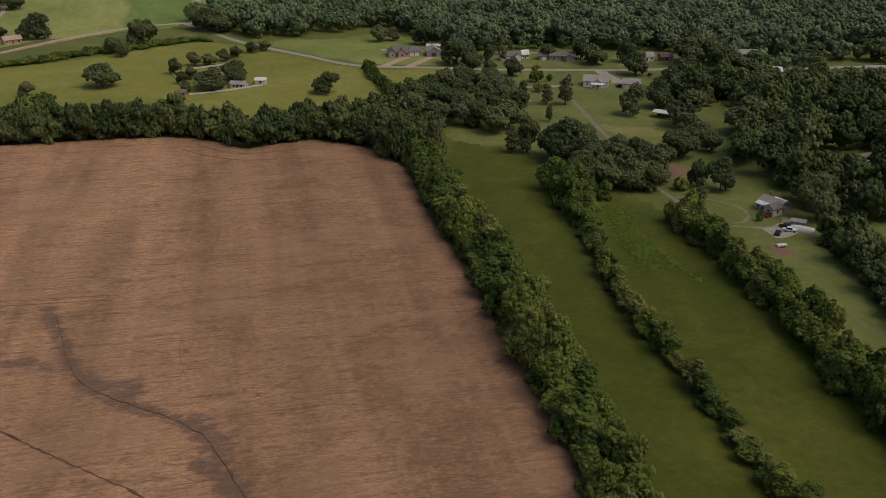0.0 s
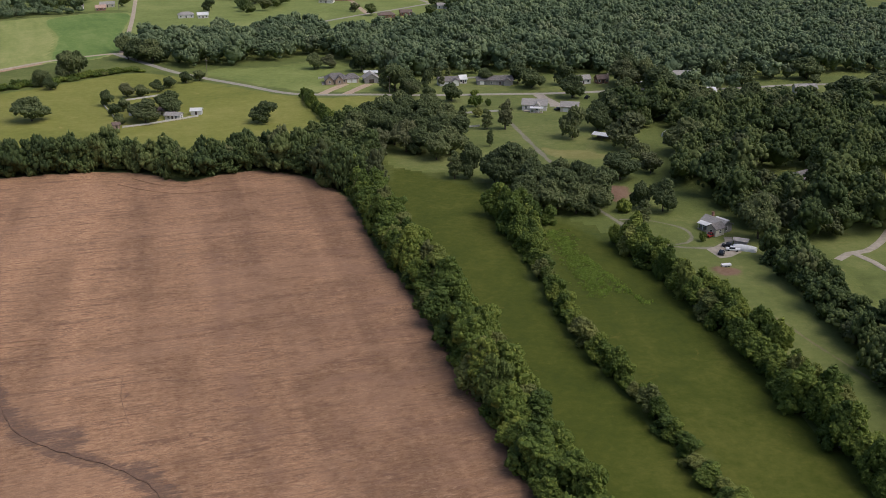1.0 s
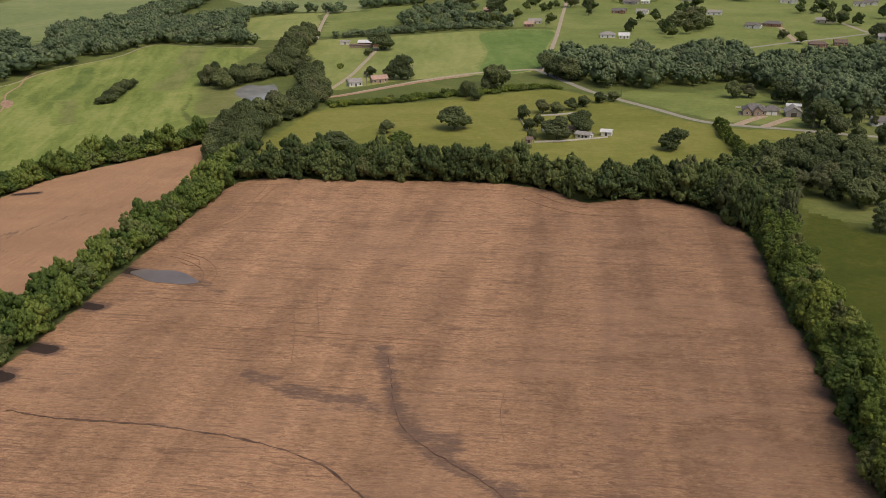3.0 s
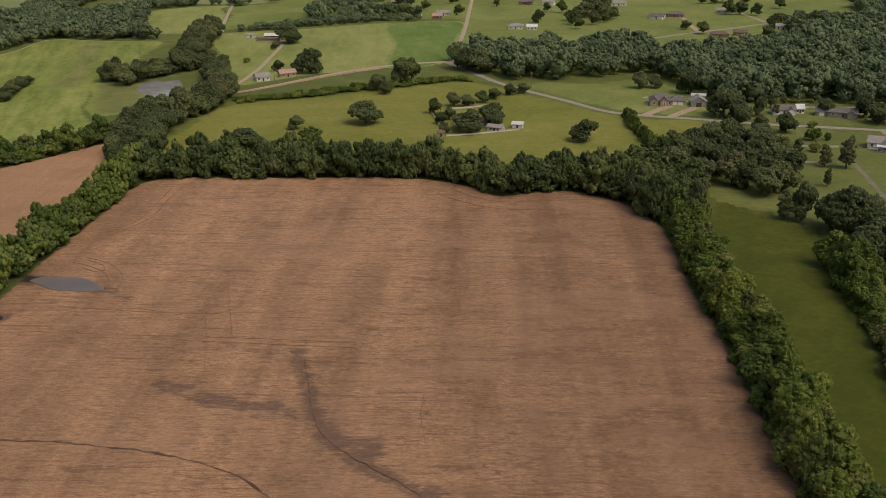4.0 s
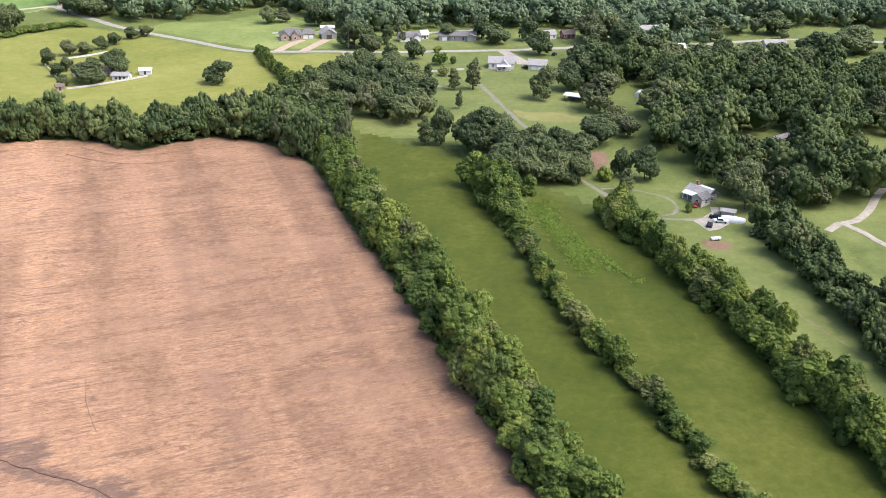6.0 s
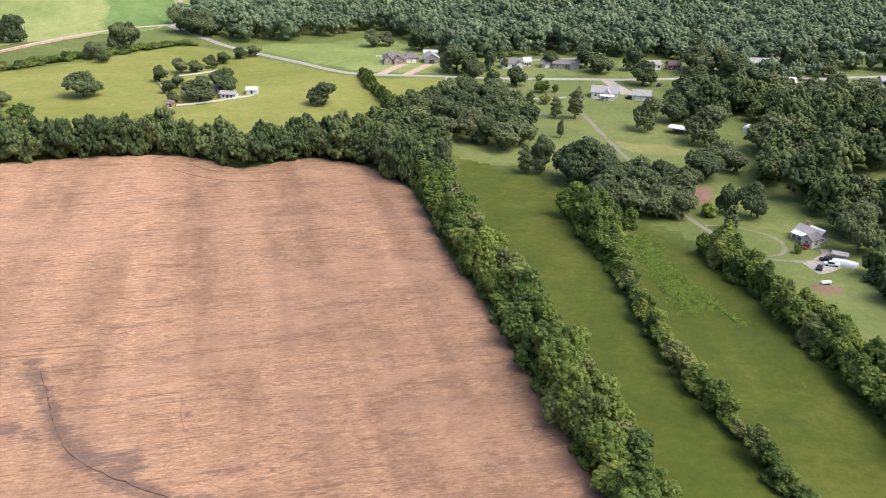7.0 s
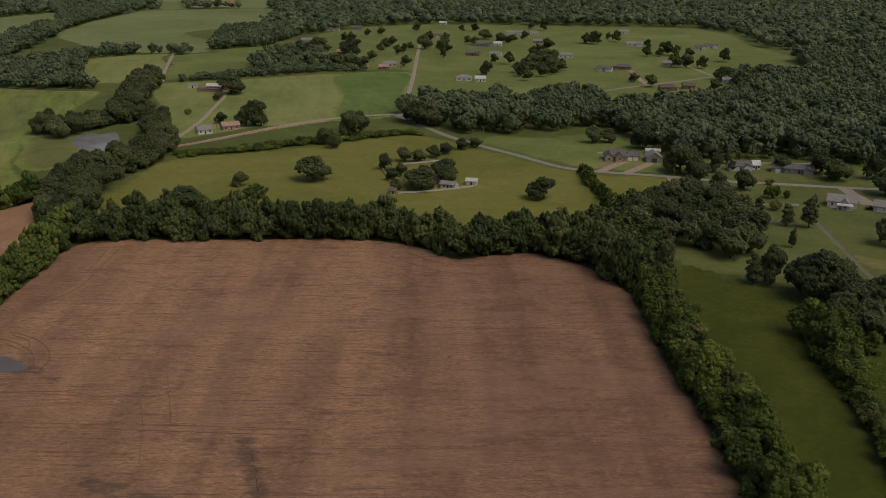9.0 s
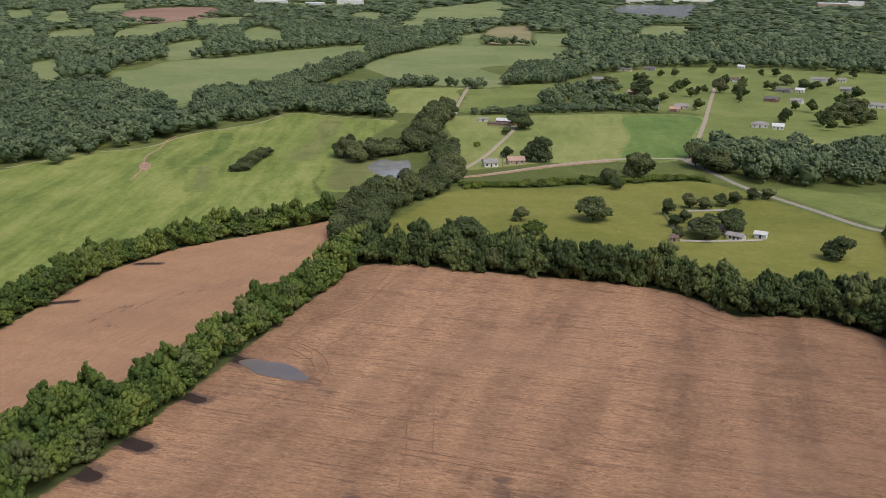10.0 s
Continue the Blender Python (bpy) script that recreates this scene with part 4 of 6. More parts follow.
def row_of_trees(kind, points, spacing, height, width, group, label, rows=1, gap=4.0, spread=1.2, joined=False, material="leaf_belt"):
    """Trees along a line, in one or more ranks, uneven in place and size."""
    line = smooth_line(points, 1.0)
    spots = []
    for r in range(rows):
        at = random.uniform(0, spacing)
        run = 0.0
        for p, q in zip(line, line[1:]):
            d = q - p
            run += d.length
            if run >= at:
                n = Vector((-d.y, d.x, 0)).normalized()
                c = p + n * ((r - (rows - 1) / 2) * gap + random.uniform(-spread, spread))
                k = random.choice((0.62, 0.8, 0.9, 1.0, 1.1, 1.35)) * random.uniform(0.92, 1.08)
                spot = (c.x, c.y, height * k, width * random.uniform(0.8, 1.2) * (0.6 + 0.4 * k))
                if joined:
                    spots.append(spot)
                else:
                    tree(kind, *spot, label, group)
                at += spacing * random.uniform(0.7, 1.3)
    if joined:
        belt("tree_belt", spots, label, material)


row_of_trees("hedge", [(-11, 384), (-5, 350), (2, 314), (10, 284), (18, 247), (24, 220), (29, 195), (34, 165), (38, 130), (40, 112)], 5.0, 10.5, 9.6, "field hedgerow", "leafy green tree in the hedgerow beside the fallow field", 2, 5.5)
row_of_trees("hedge", [(46, 315), (48.5, 290), (49, 265), (52, 240), (55.5, 224), (60, 205), (63.5, 185), (66, 168), (71, 150), (78, 125)], 3.6, 6.5, 6.2, "middle hedgerow", "bright green small tree in the middle hedgerow", 1, 3.0)
row_of_trees("hedge", [(79, 311), (84, 297), (88, 276), (92, 256), (95, 238), (96.5, 218), (99, 198), (102, 170), (106, 130)], 4.4, 8.8, 7.4, "meadow hedgerow", "green tree in the hedgerow between meadows", 2, 4.0)
row_of_trees("hedge", [(129, 296), (128.5, 280), (129, 262), (128, 240), (126.5, 215), (125, 190), (124, 150), (124, 110)], 4.4, 8.6, 8.0, "", "tall green trees of a belt beside the lawn", 2, 6.0, 1.8, True)
row_of_trees("hedge", [(-243, 386), (-225, 396), (-200, 401), (-172, 408), (-140, 416), (-113, 417), (-97, 412), (-84, 403), (-70, 411), (-54, 415), (-36, 408), (-20, 393), (-10, 374)], 4.8, 12.5, 9.8, "", "thick green hedgerow trees behind the fallow field", 3, 6.5, 2.0, True)
row_of_trees("hedge", [(-209, 150), (-210, 174), (-214, 212), (-222, 245), (-227, 275), (-236, 318), (-241, 345), (-246, 372), (-254, 395)], 4.4, 10.0, 9.2, "", "bright green hedgerow trees between the brown fields", 2, 6.0, 1.5, True, "leaf_bright")
row_of_trees("hedge", [(-302, 225), (-314, 250), (-326, 287), (-333, 322), (-331, 358), (-321, 388), (-309, 414), (-297, 442)], 4.6, 10.0, 9.5, "", "green hedgerow trees below the crop field", 2, 6.0, 1.5, True, "leaf_bright")
row_of_trees("oak", [(-262, 402), (-272, 425), (-283, 447), (-288, 468), (-290, 486)], 6.0, 11.5, 11.0, "pond trees", "dark green tree in the belt west of the pasture", 3, 8.0, 2.5)
row_of_trees("oak", [(-284, 496), (-285, 520), (-290, 548), (-298, 572)], 6.0, 9.5, 9.5, "pond trees", "dark green tree between pond and pasture", 2, 7.0, 1.5)
row_of_trees("oak", [(-304, 575), (-322, 606), (-340, 640), (-352, 636), (-364, 612), (-376, 592), (-392, 578)], 6.0, 10.0, 9.5, "pond trees", "dark green tree standing round the pond", 2, 7.0, 2.0)
row_of_trees("oak", [(-365, 640), (-385, 690), (-401, 731), (-418, 780), (-436, 790)], 6.5, 12.0, 11.0, "pond trees", "dark green tree in the belt above the pond", 2, 8.0, 2.5)
row_of_trees("hedge", [(-226, 150), (-228, 175), (-231, 200), (-232, 222)], 4.6, 10.0, 9.5, "", "broad clump of green trees by the brown fields", 3, 7.0, 2.0, True, "leaf_bright")
row_of_trees("bush", [(-275, 540), (-262, 551), (-240, 566), (-220, 586), (-196, 604), (-174, 626), (-154, 634)], 3.2, 2.8, 4.6, "roadside scrub", "scrubby green shrub along the pasture edge", 2, 6.0, 2.0)
row_of_trees("hedge", [(-45, 549), (-42, 536), (-38, 522), (-33, 506), (-29, 490), (-24, 472), (-16, 450), (-12, 430)], 4.5, 7.0, 6.5, "fence row", "green tree in the fence row down from the road", 1, 3.0)


def scrub(name, points, width, count, label):
    """Low weedy growth along a line, thick at its middle and thinning out."""
    rng = np.random.default_rng(count)
    line = smooth_line(points, 0.5)
    lobes = []
    for _ in range(count):
        p = line[int(len(line) * rng.random())]
        r = rng.uniform(0.3, 0.95)
        lobes.append((p.x + rng.normal(scale=width), p.y + rng.normal(scale=width * 0.7), 0.10, r, r, r * 0.5))
    leaf = leaf_quads(rng, lobes, count * 16, 0.36, 1.2)
    tone = np.repeat(rng.random(count * 16), 4)
    mass(name, leaf, np.zeros((0, 3), int), np.arange(len(leaf)).reshape(-1, 4), tone, M["tuft"], label, "scrub")


scrub("meadow_scrub", [(58, 324), (60, 310), (61, 296), (63, 284), (65, 270)], 2.5, 760, "low weedy green scrub growing in the meadow")
scrub("meadow_scrub", [(64, 300), (68, 286), (71, 274), (76, 262)], 0.8, 130, "thin line of weeds across the meadow")
row_of_trees("oak", [(-416, 508), (-425, 528), (-434, 552), (-438, 562)], 5.5, 5.5, 7.0, "field bushes", "green bush clump standing in the crop field", 2, 4.0)

row_of_trees("hedge", [(42, 345), (46, 334), (47, 322), (47, 312)], 3.4, 9.5, 8.0, "meadow copse", "leafy green tree where hedgerow and copse meet", 2, 5.0)
COPSE = "dark green tree of the copse beside the meadow"
for x, y, h, w in [(-3, 449, 15, 13), (4, 444, 14, 11), (9, 432, 15, 12), (15, 428, 13, 11), (22, 418, 12, 11), (29, 426, 13, 12), (-7, 472, 14, 12), (2, 467, 15, 13),
                   (10, 457, 15, 13), (19, 448, 16, 14), (26, 440, 15, 13), (33, 440, 14, 12), (0, 492, 13, 12), (10, 487, 14, 13), (21, 481, 14, 13), (31, 470, 13, 12), (9, 506, 12, 11), (24, 505, 11, 11), (-14, 455, 14, 12), (-16, 436, 14, 12), (-4, 425, 13, 11)]:
    tree("oak", x, y, h, w, COPSE, "copse")
LONE = "broad green tree standing alone on grass"
LAWN_TREES = [
    ("tall", 59, 469, 14.3, 8), ("tall", 50, 470, 10, 6), ("tall", 48, 438, 8, 3.6), ("oak", 89, 450, 15.5, 11),
    ("oak", 105, 536, 13.2, 12.8), ("oak", 37, 532, 10.5, 9.5), ("oak", 24, 531, 9, 7.3), ("tall", 28, 389, 11.4, 6.4),
    ("oak", 34.5, 391, 15, 9), ("oak", 48, 377, 18, 14.5), ("oak", 96, 383, 12, 13.8), ("oak", 140, 560, 17, 15),
    ("oak", 106, 570, 13, 9.5), ("oak", 86, 563, 11.2, 13), ("oak", -61, 492, 11.1, 12.4), ("oak", -181, 504, 12.5, 16),
    ("oak", -213, 484, 7.3, 8)]
FARM_TREES = [
    ("bush", -197, 465, 5.6, 10.5), ("oak", -219, 438, 10.7, 15.5), ("bush", -328, 665, 4, 4.9), ("oak", -268, 638, 16.5, 17),
    ("oak", -275, 632, 8.0, 8.0), ("oak", -292, 639, 7.6, 7.6), ("oak", -334, 756, 14.5, 19), ("oak", -193, 613, 16.6, 13),
    ("oak", -203, 589, 10.3, 8.1), ("oak", -207, 601, 7.5, 7.8), ("bush", -195, 586, 6, 6), ("oak", -332, 724, 6.5, 6.5),
    ("oak", -151, 536, 8.8, 7), ("oak", -145, 556, 8.2, 8), ("oak", -137, 558, 6.8, 7.6), ("oak", -131, 570, 7, 7.1),
    ("oak", -126, 580, 6.8, 7.2)]
YARD_TREES = [
    ("oak", -119, 594, 7, 7.4), ("oak", -112, 600, 6.5, 7), ("oak", -116, 527, 9.5, 12), ("oak", -122, 497, 11, 14),
    ("oak", -139, 522, 7.1, 6.5), ("oak", -134, 493, 6, 5), ("oak", -141, 512, 6.5, 6), ("bush", 49, 518, 5.9, 7),
    ("bush", 56, 520, 3.9, 3), ("bush", 51, 546, 3.1, 4.3), ("tall", 39, 485, 8.3, 5.4), ("bush", 48, 496, 4.3, 5),
    ("oak", 14, 557, 10.9, 12), ("oak", 6, 562, 15.7, 17), ("oak", 34, 574, 5.8, 4), ("oak", 28, 601, 6.1, 6),
    ("tall", 40, 604, 5, 4)]
MEADOW_TREES = [
    ("oak", -14, 620, 13.8, 13.5), ("oak", -44, 631, 10.5, 9), ("oak", -35, 635, 8.5, 8.8), ("tall", 92, 330, 9, 5.6),
    ("oak", 95, 346, 11, 7), ("bush", 88, 343, 5.3, 5), ("bush", 108, 311, 3, 2.4), ("oak", 78, 341, 10.4, 8.3),
    ("oak", 55, 378, 15, 13), ("oak", 58, 370, 14, 12), ("oak", 80, 352, 13, 12), ("oak", 84, 362, 12, 11),
    ("oak", 70, 343, 12, 11), ("oak", 60, 344, 13, 11), ("oak", 44, 384, 13, 11), ("oak", 52, 346, 14, 11.5),
    ("oak", 64, 349, 16, 15)]
ROADSIDE_TREES = [
    ("oak", 74, 358, 15.5, 12.5), ("oak", 68, 366, 14, 12), ("oak", 57, 360, 15, 12), ("hedge", 42, 330, 10.5, 8),
    ("hedge", 50, 329, 12, 8.5), ("hedge", 58, 333, 7, 6.5), ("oak", 128, 312, 16, 11.6), ("tall", 168, 362, 11.3, 7),
    ("tall", 176, 361, 12, 5), ("tall", 182, 360, 12.5, 5), ("oak", 189, 354, 12, 7), ("oak", 60, 579, 9, 9),
    ("oak", 80, 577, 12.5, 11), ("oak", 25, 567, 10.9, 6.2), ("tall", 33, 590, 8.1, 5), ("oak", 15, 543, 10, 8.5),
    ("oak", -253, 1092, 16, 15)]
NORTH_TREES = [
    ("tall", -218, 1022, 14, 7), ("oak", -235, 1096, 10.5, 12), ("oak", -314, 1014, 18, 20), ("oak", -362, 1048, 15, 20),
    ("oak", -155, 909, 12, 10), ("oak", -340, 1233, 10, 9), ("oak", 24, 1030, 10, 12), ("oak", -24, 895, 8, 8),
    ("oak", 52, 925, 12, 14), ("oak", -180, 1170, 12, 14), ("oak", -205, 1210, 12, 14), ("oak", -110, 1000, 14, 18),
    ("oak", -120, 960, 14, 18), ("oak", -98, 940, 14, 16)]
for kind, x, y, h, w in LAWN_TREES + FARM_TREES + YARD_TREES + MEADOW_TREES + ROADSIDE_TREES + NORTH_TREES:
    label = "" if kind in ("tall", "bush") else LONE
    tree(kind, x, y, h, w, label)
for x, y, h, w in [(-172, 674, 15.7, 13.2), (-164, 667, 15.5, 13.1), (-153, 662, 15.7, 15.3), (-300, 481, 13.1, 15.3), (-290, 483, 15.4, 15.2), (-294, 508, 14.5, 15.8), (-294, 533, 12, 11), (-287, 528, 14.8, 14.6), (-322, 596, 11, 10), (-369, 571, 11.9, 12.9), (-366, 583, 12.4, 14.9), (-365, 607, 11.6, 15.3), (-201, 633, 12.6, 11), (-192, 628, 14.2, 10.9), (-210, 614, 4.9, 9.2), (-195, 580, 7.3, 6.7), (-308, 498, 11, 11), (-124, 512, 9, 9), (-128, 505, 8, 8), (-112, 512, 9, 9)]:
    tree("oak", x, y, h, w, "dark green tree among the farm hedges", "farm trees")
ROAD_GARDEN_TREES = [
    (144, 572, 19, 15.4), (154, 565, 16.3, 11), (156, 545, 15.2, 17), (168, 535, 9.4, 13.3),
    (197, 568, 13.3, 11), (212, 563, 13.3, 14.8), (236, 580, 8.6, 9.9), (256, 575, 13.8, 16.3),
    (255, 561, 5.7, 5.6), (256, 521, 12.7, 19.1), (115, 484, 15.5, 17.2), (140, 501, 10.9, 13.7),
    (149, 485, 14.3, 17.9), (158, 483, 8, 13.6), (186, 509, 10.6, 14.8), (192, 493, 16.2, 13),
    (204, 490, 14.1, 18.1), (172, 476, 8.5, 12.2), (245, 500, 8.3, 14.6), (279, 524, 14.5, 20.3),
    (110, 430, 17, 15.4)]
YARD_GARDEN_TREES = [
    (133, 416, 17.4, 15.4), (110, 404, 9.7, 9.7), (111, 391, 9, 8.3), (128, 391, 10.9, 14.6),
    (103, 343, 12.6, 9.5), (133, 325, 12.6, 12.6), (133, 424, 11.4, 9), (117, 469, 15.1, 13.9),
    (104, 464, 13.5, 12.3), (167, 500, 13, 14), (176, 515, 9, 9), (215, 512, 10, 12),
    (225, 500, 12, 14), (126, 498, 12, 13), (130, 482, 13, 14), (182, 492, 12, 13),
    (290, 540, 12, 14), (300, 515, 13, 15), (232, 492, 11, 14), (136, 540, 10, 10),
    (122, 520, 9, 9)]
for x, y, h, w in ROAD_GARDEN_TREES + YARD_GARDEN_TREES:
    tree("oak", x, y, h, w, "broad green garden tree near the country road", "garden trees")


# ---- woods ----
def scatter(poly, spacing, holes=()):
    xs = [p[0] for p in poly]
    ys = [p[1] for p in poly]
    gx, gy = np.meshgrid(np.arange(min(xs), max(xs), spacing), np.arange(min(ys), max(ys), spacing * 0.87))
    gx = gx + (np.arange(gx.shape[0]) % 2)[:, None] * spacing / 2
    rng = np.random.default_rng(int(abs(xs[0]) * 7 + abs(ys[0])))
    gx = (gx + rng.uniform(-0.38, 0.38, gx.shape) * spacing).ravel()
    gy = (gy + rng.uniform(-0.38, 0.38, gy.shape) * spacing).ravel()
    keep = inside(poly, gx, gy)
    for h in holes:
        keep &= ~inside(h, gx, gy)
    return np.stack([gx[keep], gy[keep]], 1)


def wood(name, spots, height, width, clumps, size, label, bumps=18, limbs=4, low=0.45, high=1.0):
    """Many trees of a wood as one mass: domed crowns of a few limbs, sprays and leaf clumps."""
    rng = np.random.default_rng(len(spots))
    shapes = []
    for i in range(8):
        forms = [(0, 0, 6.0, 3.3, 3.3, 5.0)]
        for k in range(limbs):
            a, z = k * 2.4 + rng.uniform(-0.5, 0.5), 0.42 + 0.36 * ((k * 0.618) % 1.0)
            reach = 2.4 * rng.uniform(0.75, 1.15)
            r = 9 * rng.uniform(0.17, 0.25)
            forms.append((math.cos(a) * reach, math.sin(a) * reach, 12 * z, r, r, r * rng.uniform(0.95, 1.3)))
        shapes.append(crown_form(rng, forms, bumps, low, high, clumps, size * 9 / width, 0.82, 1.3))
    crowns = []
    for x, y in spots:
        k = rng.random() ** 1.2
        crowns.append((x, y, height * (0.72 + 0.45 * k) * rng.uniform(0.92, 1.08), width * (0.75 + 0.5 * k) * rng.uniform(0.88, 1.12)))
    return stand(name, crowns, shapes, M["leaf_wood"], label, "woodland", rng)


WORKS = [[(-1260, 3780), (-1330, 4150), (-1000, 4480), (-960, 4150)], [(-600, 3650), (-620, 4100), (-420, 4450), (-400, 4000)], [(-2300, 2700), (-2250, 2900), (-1850, 3050), (-1850, 2650)]]
for ground in WORKS:
    patch("works_yard", ground, M["far_field"], "pale open ground round far large sheds", "field")
HOLES = WORKS + FAR_FIELDS + [TAN_FIELD, RED_FIELD, LAGOON, LONG_FIELD, WEST_FIELD]
NEAR_LABEL = "dense dark green deciduous wood"
WOOD_ROAD = [(-186, 704), (-153, 664), (-126, 638), (-112, 642), (-78, 652), (-46, 672), (-26, 660), (-12, 634), (2, 606), (10, 588), (24, 604), (48, 616), (77, 610),
             (95, 600), (124, 608), (150, 590), (176, 592), (200, 590), (240, 600), (300, 590), (380, 580), (420, 640), (400, 900), (330, 1180), (250, 1180), (180, 1150), (134, 1090), (134, 990),
             (100, 905), (60, 835), (34, 785), (8, 762), (-20, 750), (-49, 757), (-76, 790), (-104, 742), (-142, 746), (-165, 735)]
FAR_CLEARING = [(255, 900), (265, 838), (310, 870), (325, 930), (270, 925)]
road_spots = scatter(WOOD_ROAD, 11.6, [FAR_CLEARING])
deep = road_spots[:, 1] > 790
wood("woodland", road_spots[~deep], 16.0, 15.0, 190, 0.95, NEAR_LABEL + " behind the road", 44, 5, 0.32, 0.80)
wood("woodland", road_spots[deep], 16.0, 15.0, 50, 1.3, NEAR_LABEL + " beyond the road, up to far meadows", 18, 3, 0.42, 0.95)


GROVE = []
for i in range(8):
    rng_grove = np.random.default_rng(140 + i)
    GROVE.append(crown_form(rng_grove, crown_lobes(rng_grove, "round", 12, 9), 92, 0.26, 0.60, 420, 0.44, 0.82, 1.45))


def grove(poly, spacing, height, width, label, holes=()):
    """A wood of large lobed crowns near the camera."""
    rng = np.random.default_rng(len(poly))
    spots = []
    for x, y in scatter(poly, spacing, holes):
        k = rng.random() ** 1.3
        spots.append((x, y, height * (0.6 + 0.6 * k), width * (0.7 + 0.6 * k)))
    stand("woodland", spots, GROVE, M["leaf_belt"], label, "trees", np.random.default_rng(len(spots)))


WOOD_EAST = [(124, 512), (116, 484), (114, 452), (122, 425), (122, 398), (119, 378), (119, 356), (127, 345), (130, 320), (140, 306), (150, 306), (165, 310), (185, 306), (200, 310), (262, 400), (320, 490),
             (300, 490), (262, 470), (240, 480), (228, 466), (208, 464), (204, 480), (190, 488), (176, 466), (152, 464), (150, 490), (137, 518)]
YARD = [(121, 464), (140, 464), (143, 440), (137, 414), (128, 394), (117, 400), (118, 430)]
DRIVE_LAWN = [(137, 296), (139, 270), (138, 250), (150, 236), (175, 222), (210, 262), (200, 302), (176, 309), (160, 310), (148, 306)]
BACK_LAWN = [(170, 336), (185, 334), (212, 345), (228, 375), (200, 380), (184, 364)]
HIDDEN_YARD = [(152, 352), (172, 350), (180, 372), (174, 386), (154, 384)]
grove(WOOD_EAST, 10.8, 16.5, 13.5, NEAR_LABEL + " east of the lawns", [YARD, DRIVE_LAWN, BACK_LAWN, HIDDEN_YARD])
WOOD_SOUTH_EAST = [(136, 236), (160, 238), (196, 250), (170, 200), (160, 140), (134, 140)]
grove(WOOD_SOUTH_EAST, 10.4, 14.0, 13.0, NEAR_LABEL + " beside the pale drive", [DRIVE_LAWN])
grove([(-48, 412), (-36, 442), (-26, 474), (-10, 474), (-2, 445), (-6, 405), (-15, 388)], 8.5, 12.0, 11.5, "thick green corner wood behind the hedgerow")
LANE_GROUPS = [(-305, 1278), (-263, 1164), (-249, 1293), (-232, 1297), (-241, 1147), (-221, 1052), (-216, 1153), (-207, 1145), (-168, 1188), (-170, 1165), (-158, 1214), (-147, 1333), (-165, 1343), (-83, 1198), (-73, 1189), (-160, 937), (-160, 990), (-145, 986), (-123, 905), (-130, 930), (-115, 881)]
MEADOW_GROUPS = [(-127, 1039), (-127, 1075), (-120, 1115), (-104, 996), (-91, 954), (-105, 909), (-96, 925), (-359, 1140), (-346, 1121), (-352, 1213), (-297, 1091), (-293, 1053), (-295, 1112), (-268, 1059), (-270, 1040), (-266, 1079), (-239, 947), (-284, 936), (-274, 924), (-294, 934), (-303, 932), (-283, 984)]
EAST_GROUPS = [(-84, 1187), (-77, 1189), (-60, 1239), (-50, 1218), (-14, 1162), (-1, 1088), (7, 1099), (16, 1092), (-14, 1085), (13, 1001), (25, 1004), (38, 1000), (29, 1081), (62, 1056), (-9, 870), (57, 935), (70, 913), (63, 888), (78, 927), (85, 942), (42, 860)]
rng_meadow = random.Random(12)
far_spots = [(x, y, tall, tall * rng_meadow.uniform(0.85, 1.15)) for x, y in LANE_GROUPS + MEADOW_GROUPS + EAST_GROUPS for tall in (rng_meadow.uniform(9, 15),)]
stand("garden_trees", far_spots, GROVE, M["leaf_belt"], "dark green garden trees standing about the far meadow", "trees", np.random.default_rng(5))
wood("garden_trees", scatter([(20, 595), (60, 606), (125, 598), (190, 575), (260, 566), (260, 590), (120, 612), (40, 612)], 13.0), 11.0, 11.0, 60, 1.1, "green garden trees behind the roadside houses")
ROAD_GARDENS = [(140, 556), (160, 545), (170, 540), (200, 542), (206, 556), (200, 566), (170, 574), (150, 576)]
wood("garden_trees", scatter(ROAD_GARDENS, 13.0), 11.0, 10.0, 60, 1.1, "green garden trees between the roadside houses")
WEST_LABEL = "rounded green woods west of the crop field"
WOOD_WEST = [(-552, 425), (-556, 455), (-520, 462), (-540, 515), (-534, 536), (-545, 598), (-545, 640), (-600, 650), (-720, 745), (-815, 775), (-930, 760), (-1100, 760), (-1100, 400), (-900, 300), (-700, 300)]
wood("woodland", scatter(WOOD_WEST, 13.0, HOLES), 13.5, 16.5, 95, 1.5, WEST_LABEL)
WOOD_BELT = [(-540, 668), (-546, 735), (-484, 742), (-445, 752), (-470, 775), (-486, 790), (-520, 850), (-560, 920), (-605, 915), (-640, 850), (-650, 945), (-705, 1089), (-775, 1287), (-800, 1469), (-880, 1420), (-868, 1295), (-740, 963), (-750, 842), (-630, 705), (-600, 650)]
wood("woodland", scatter(WOOD_BELT, 9.5, [LONG_FIELD, WEST_FIELD]), 12.5, 12.5, 30, 1.5, "long green tree belt between pastures")
wood("woodland", scatter([(-563, 932), (-524, 984), (-485, 978), (-478, 1000), (-451, 1061), (-430, 1080), (-430, 1180), (-503, 1278), (-545, 1225), (-500, 1090), (-515, 1010), (-600, 1010), (-625, 960)], 9.5, [LONG_FIELD]), 11.0, 11.0, 26, 1.6, "green tree belt behind the pale fields")
wood("garden_trees", scatter([(-366, 874), (-400, 960), (-385, 1060), (-345, 1060), (-345, 980), (-285, 960), (-262, 925), (-300, 905)], 15.0), 10.5, 11.0, 80, 1.5, "green garden trees round the far houses")
wood("garden_trees", scatter([(55, 870), (110, 920), (120, 990), (80, 990), (58, 930)], 13.0), 10.5, 12.0, 60, 1.5, "green trees beside the far lane")
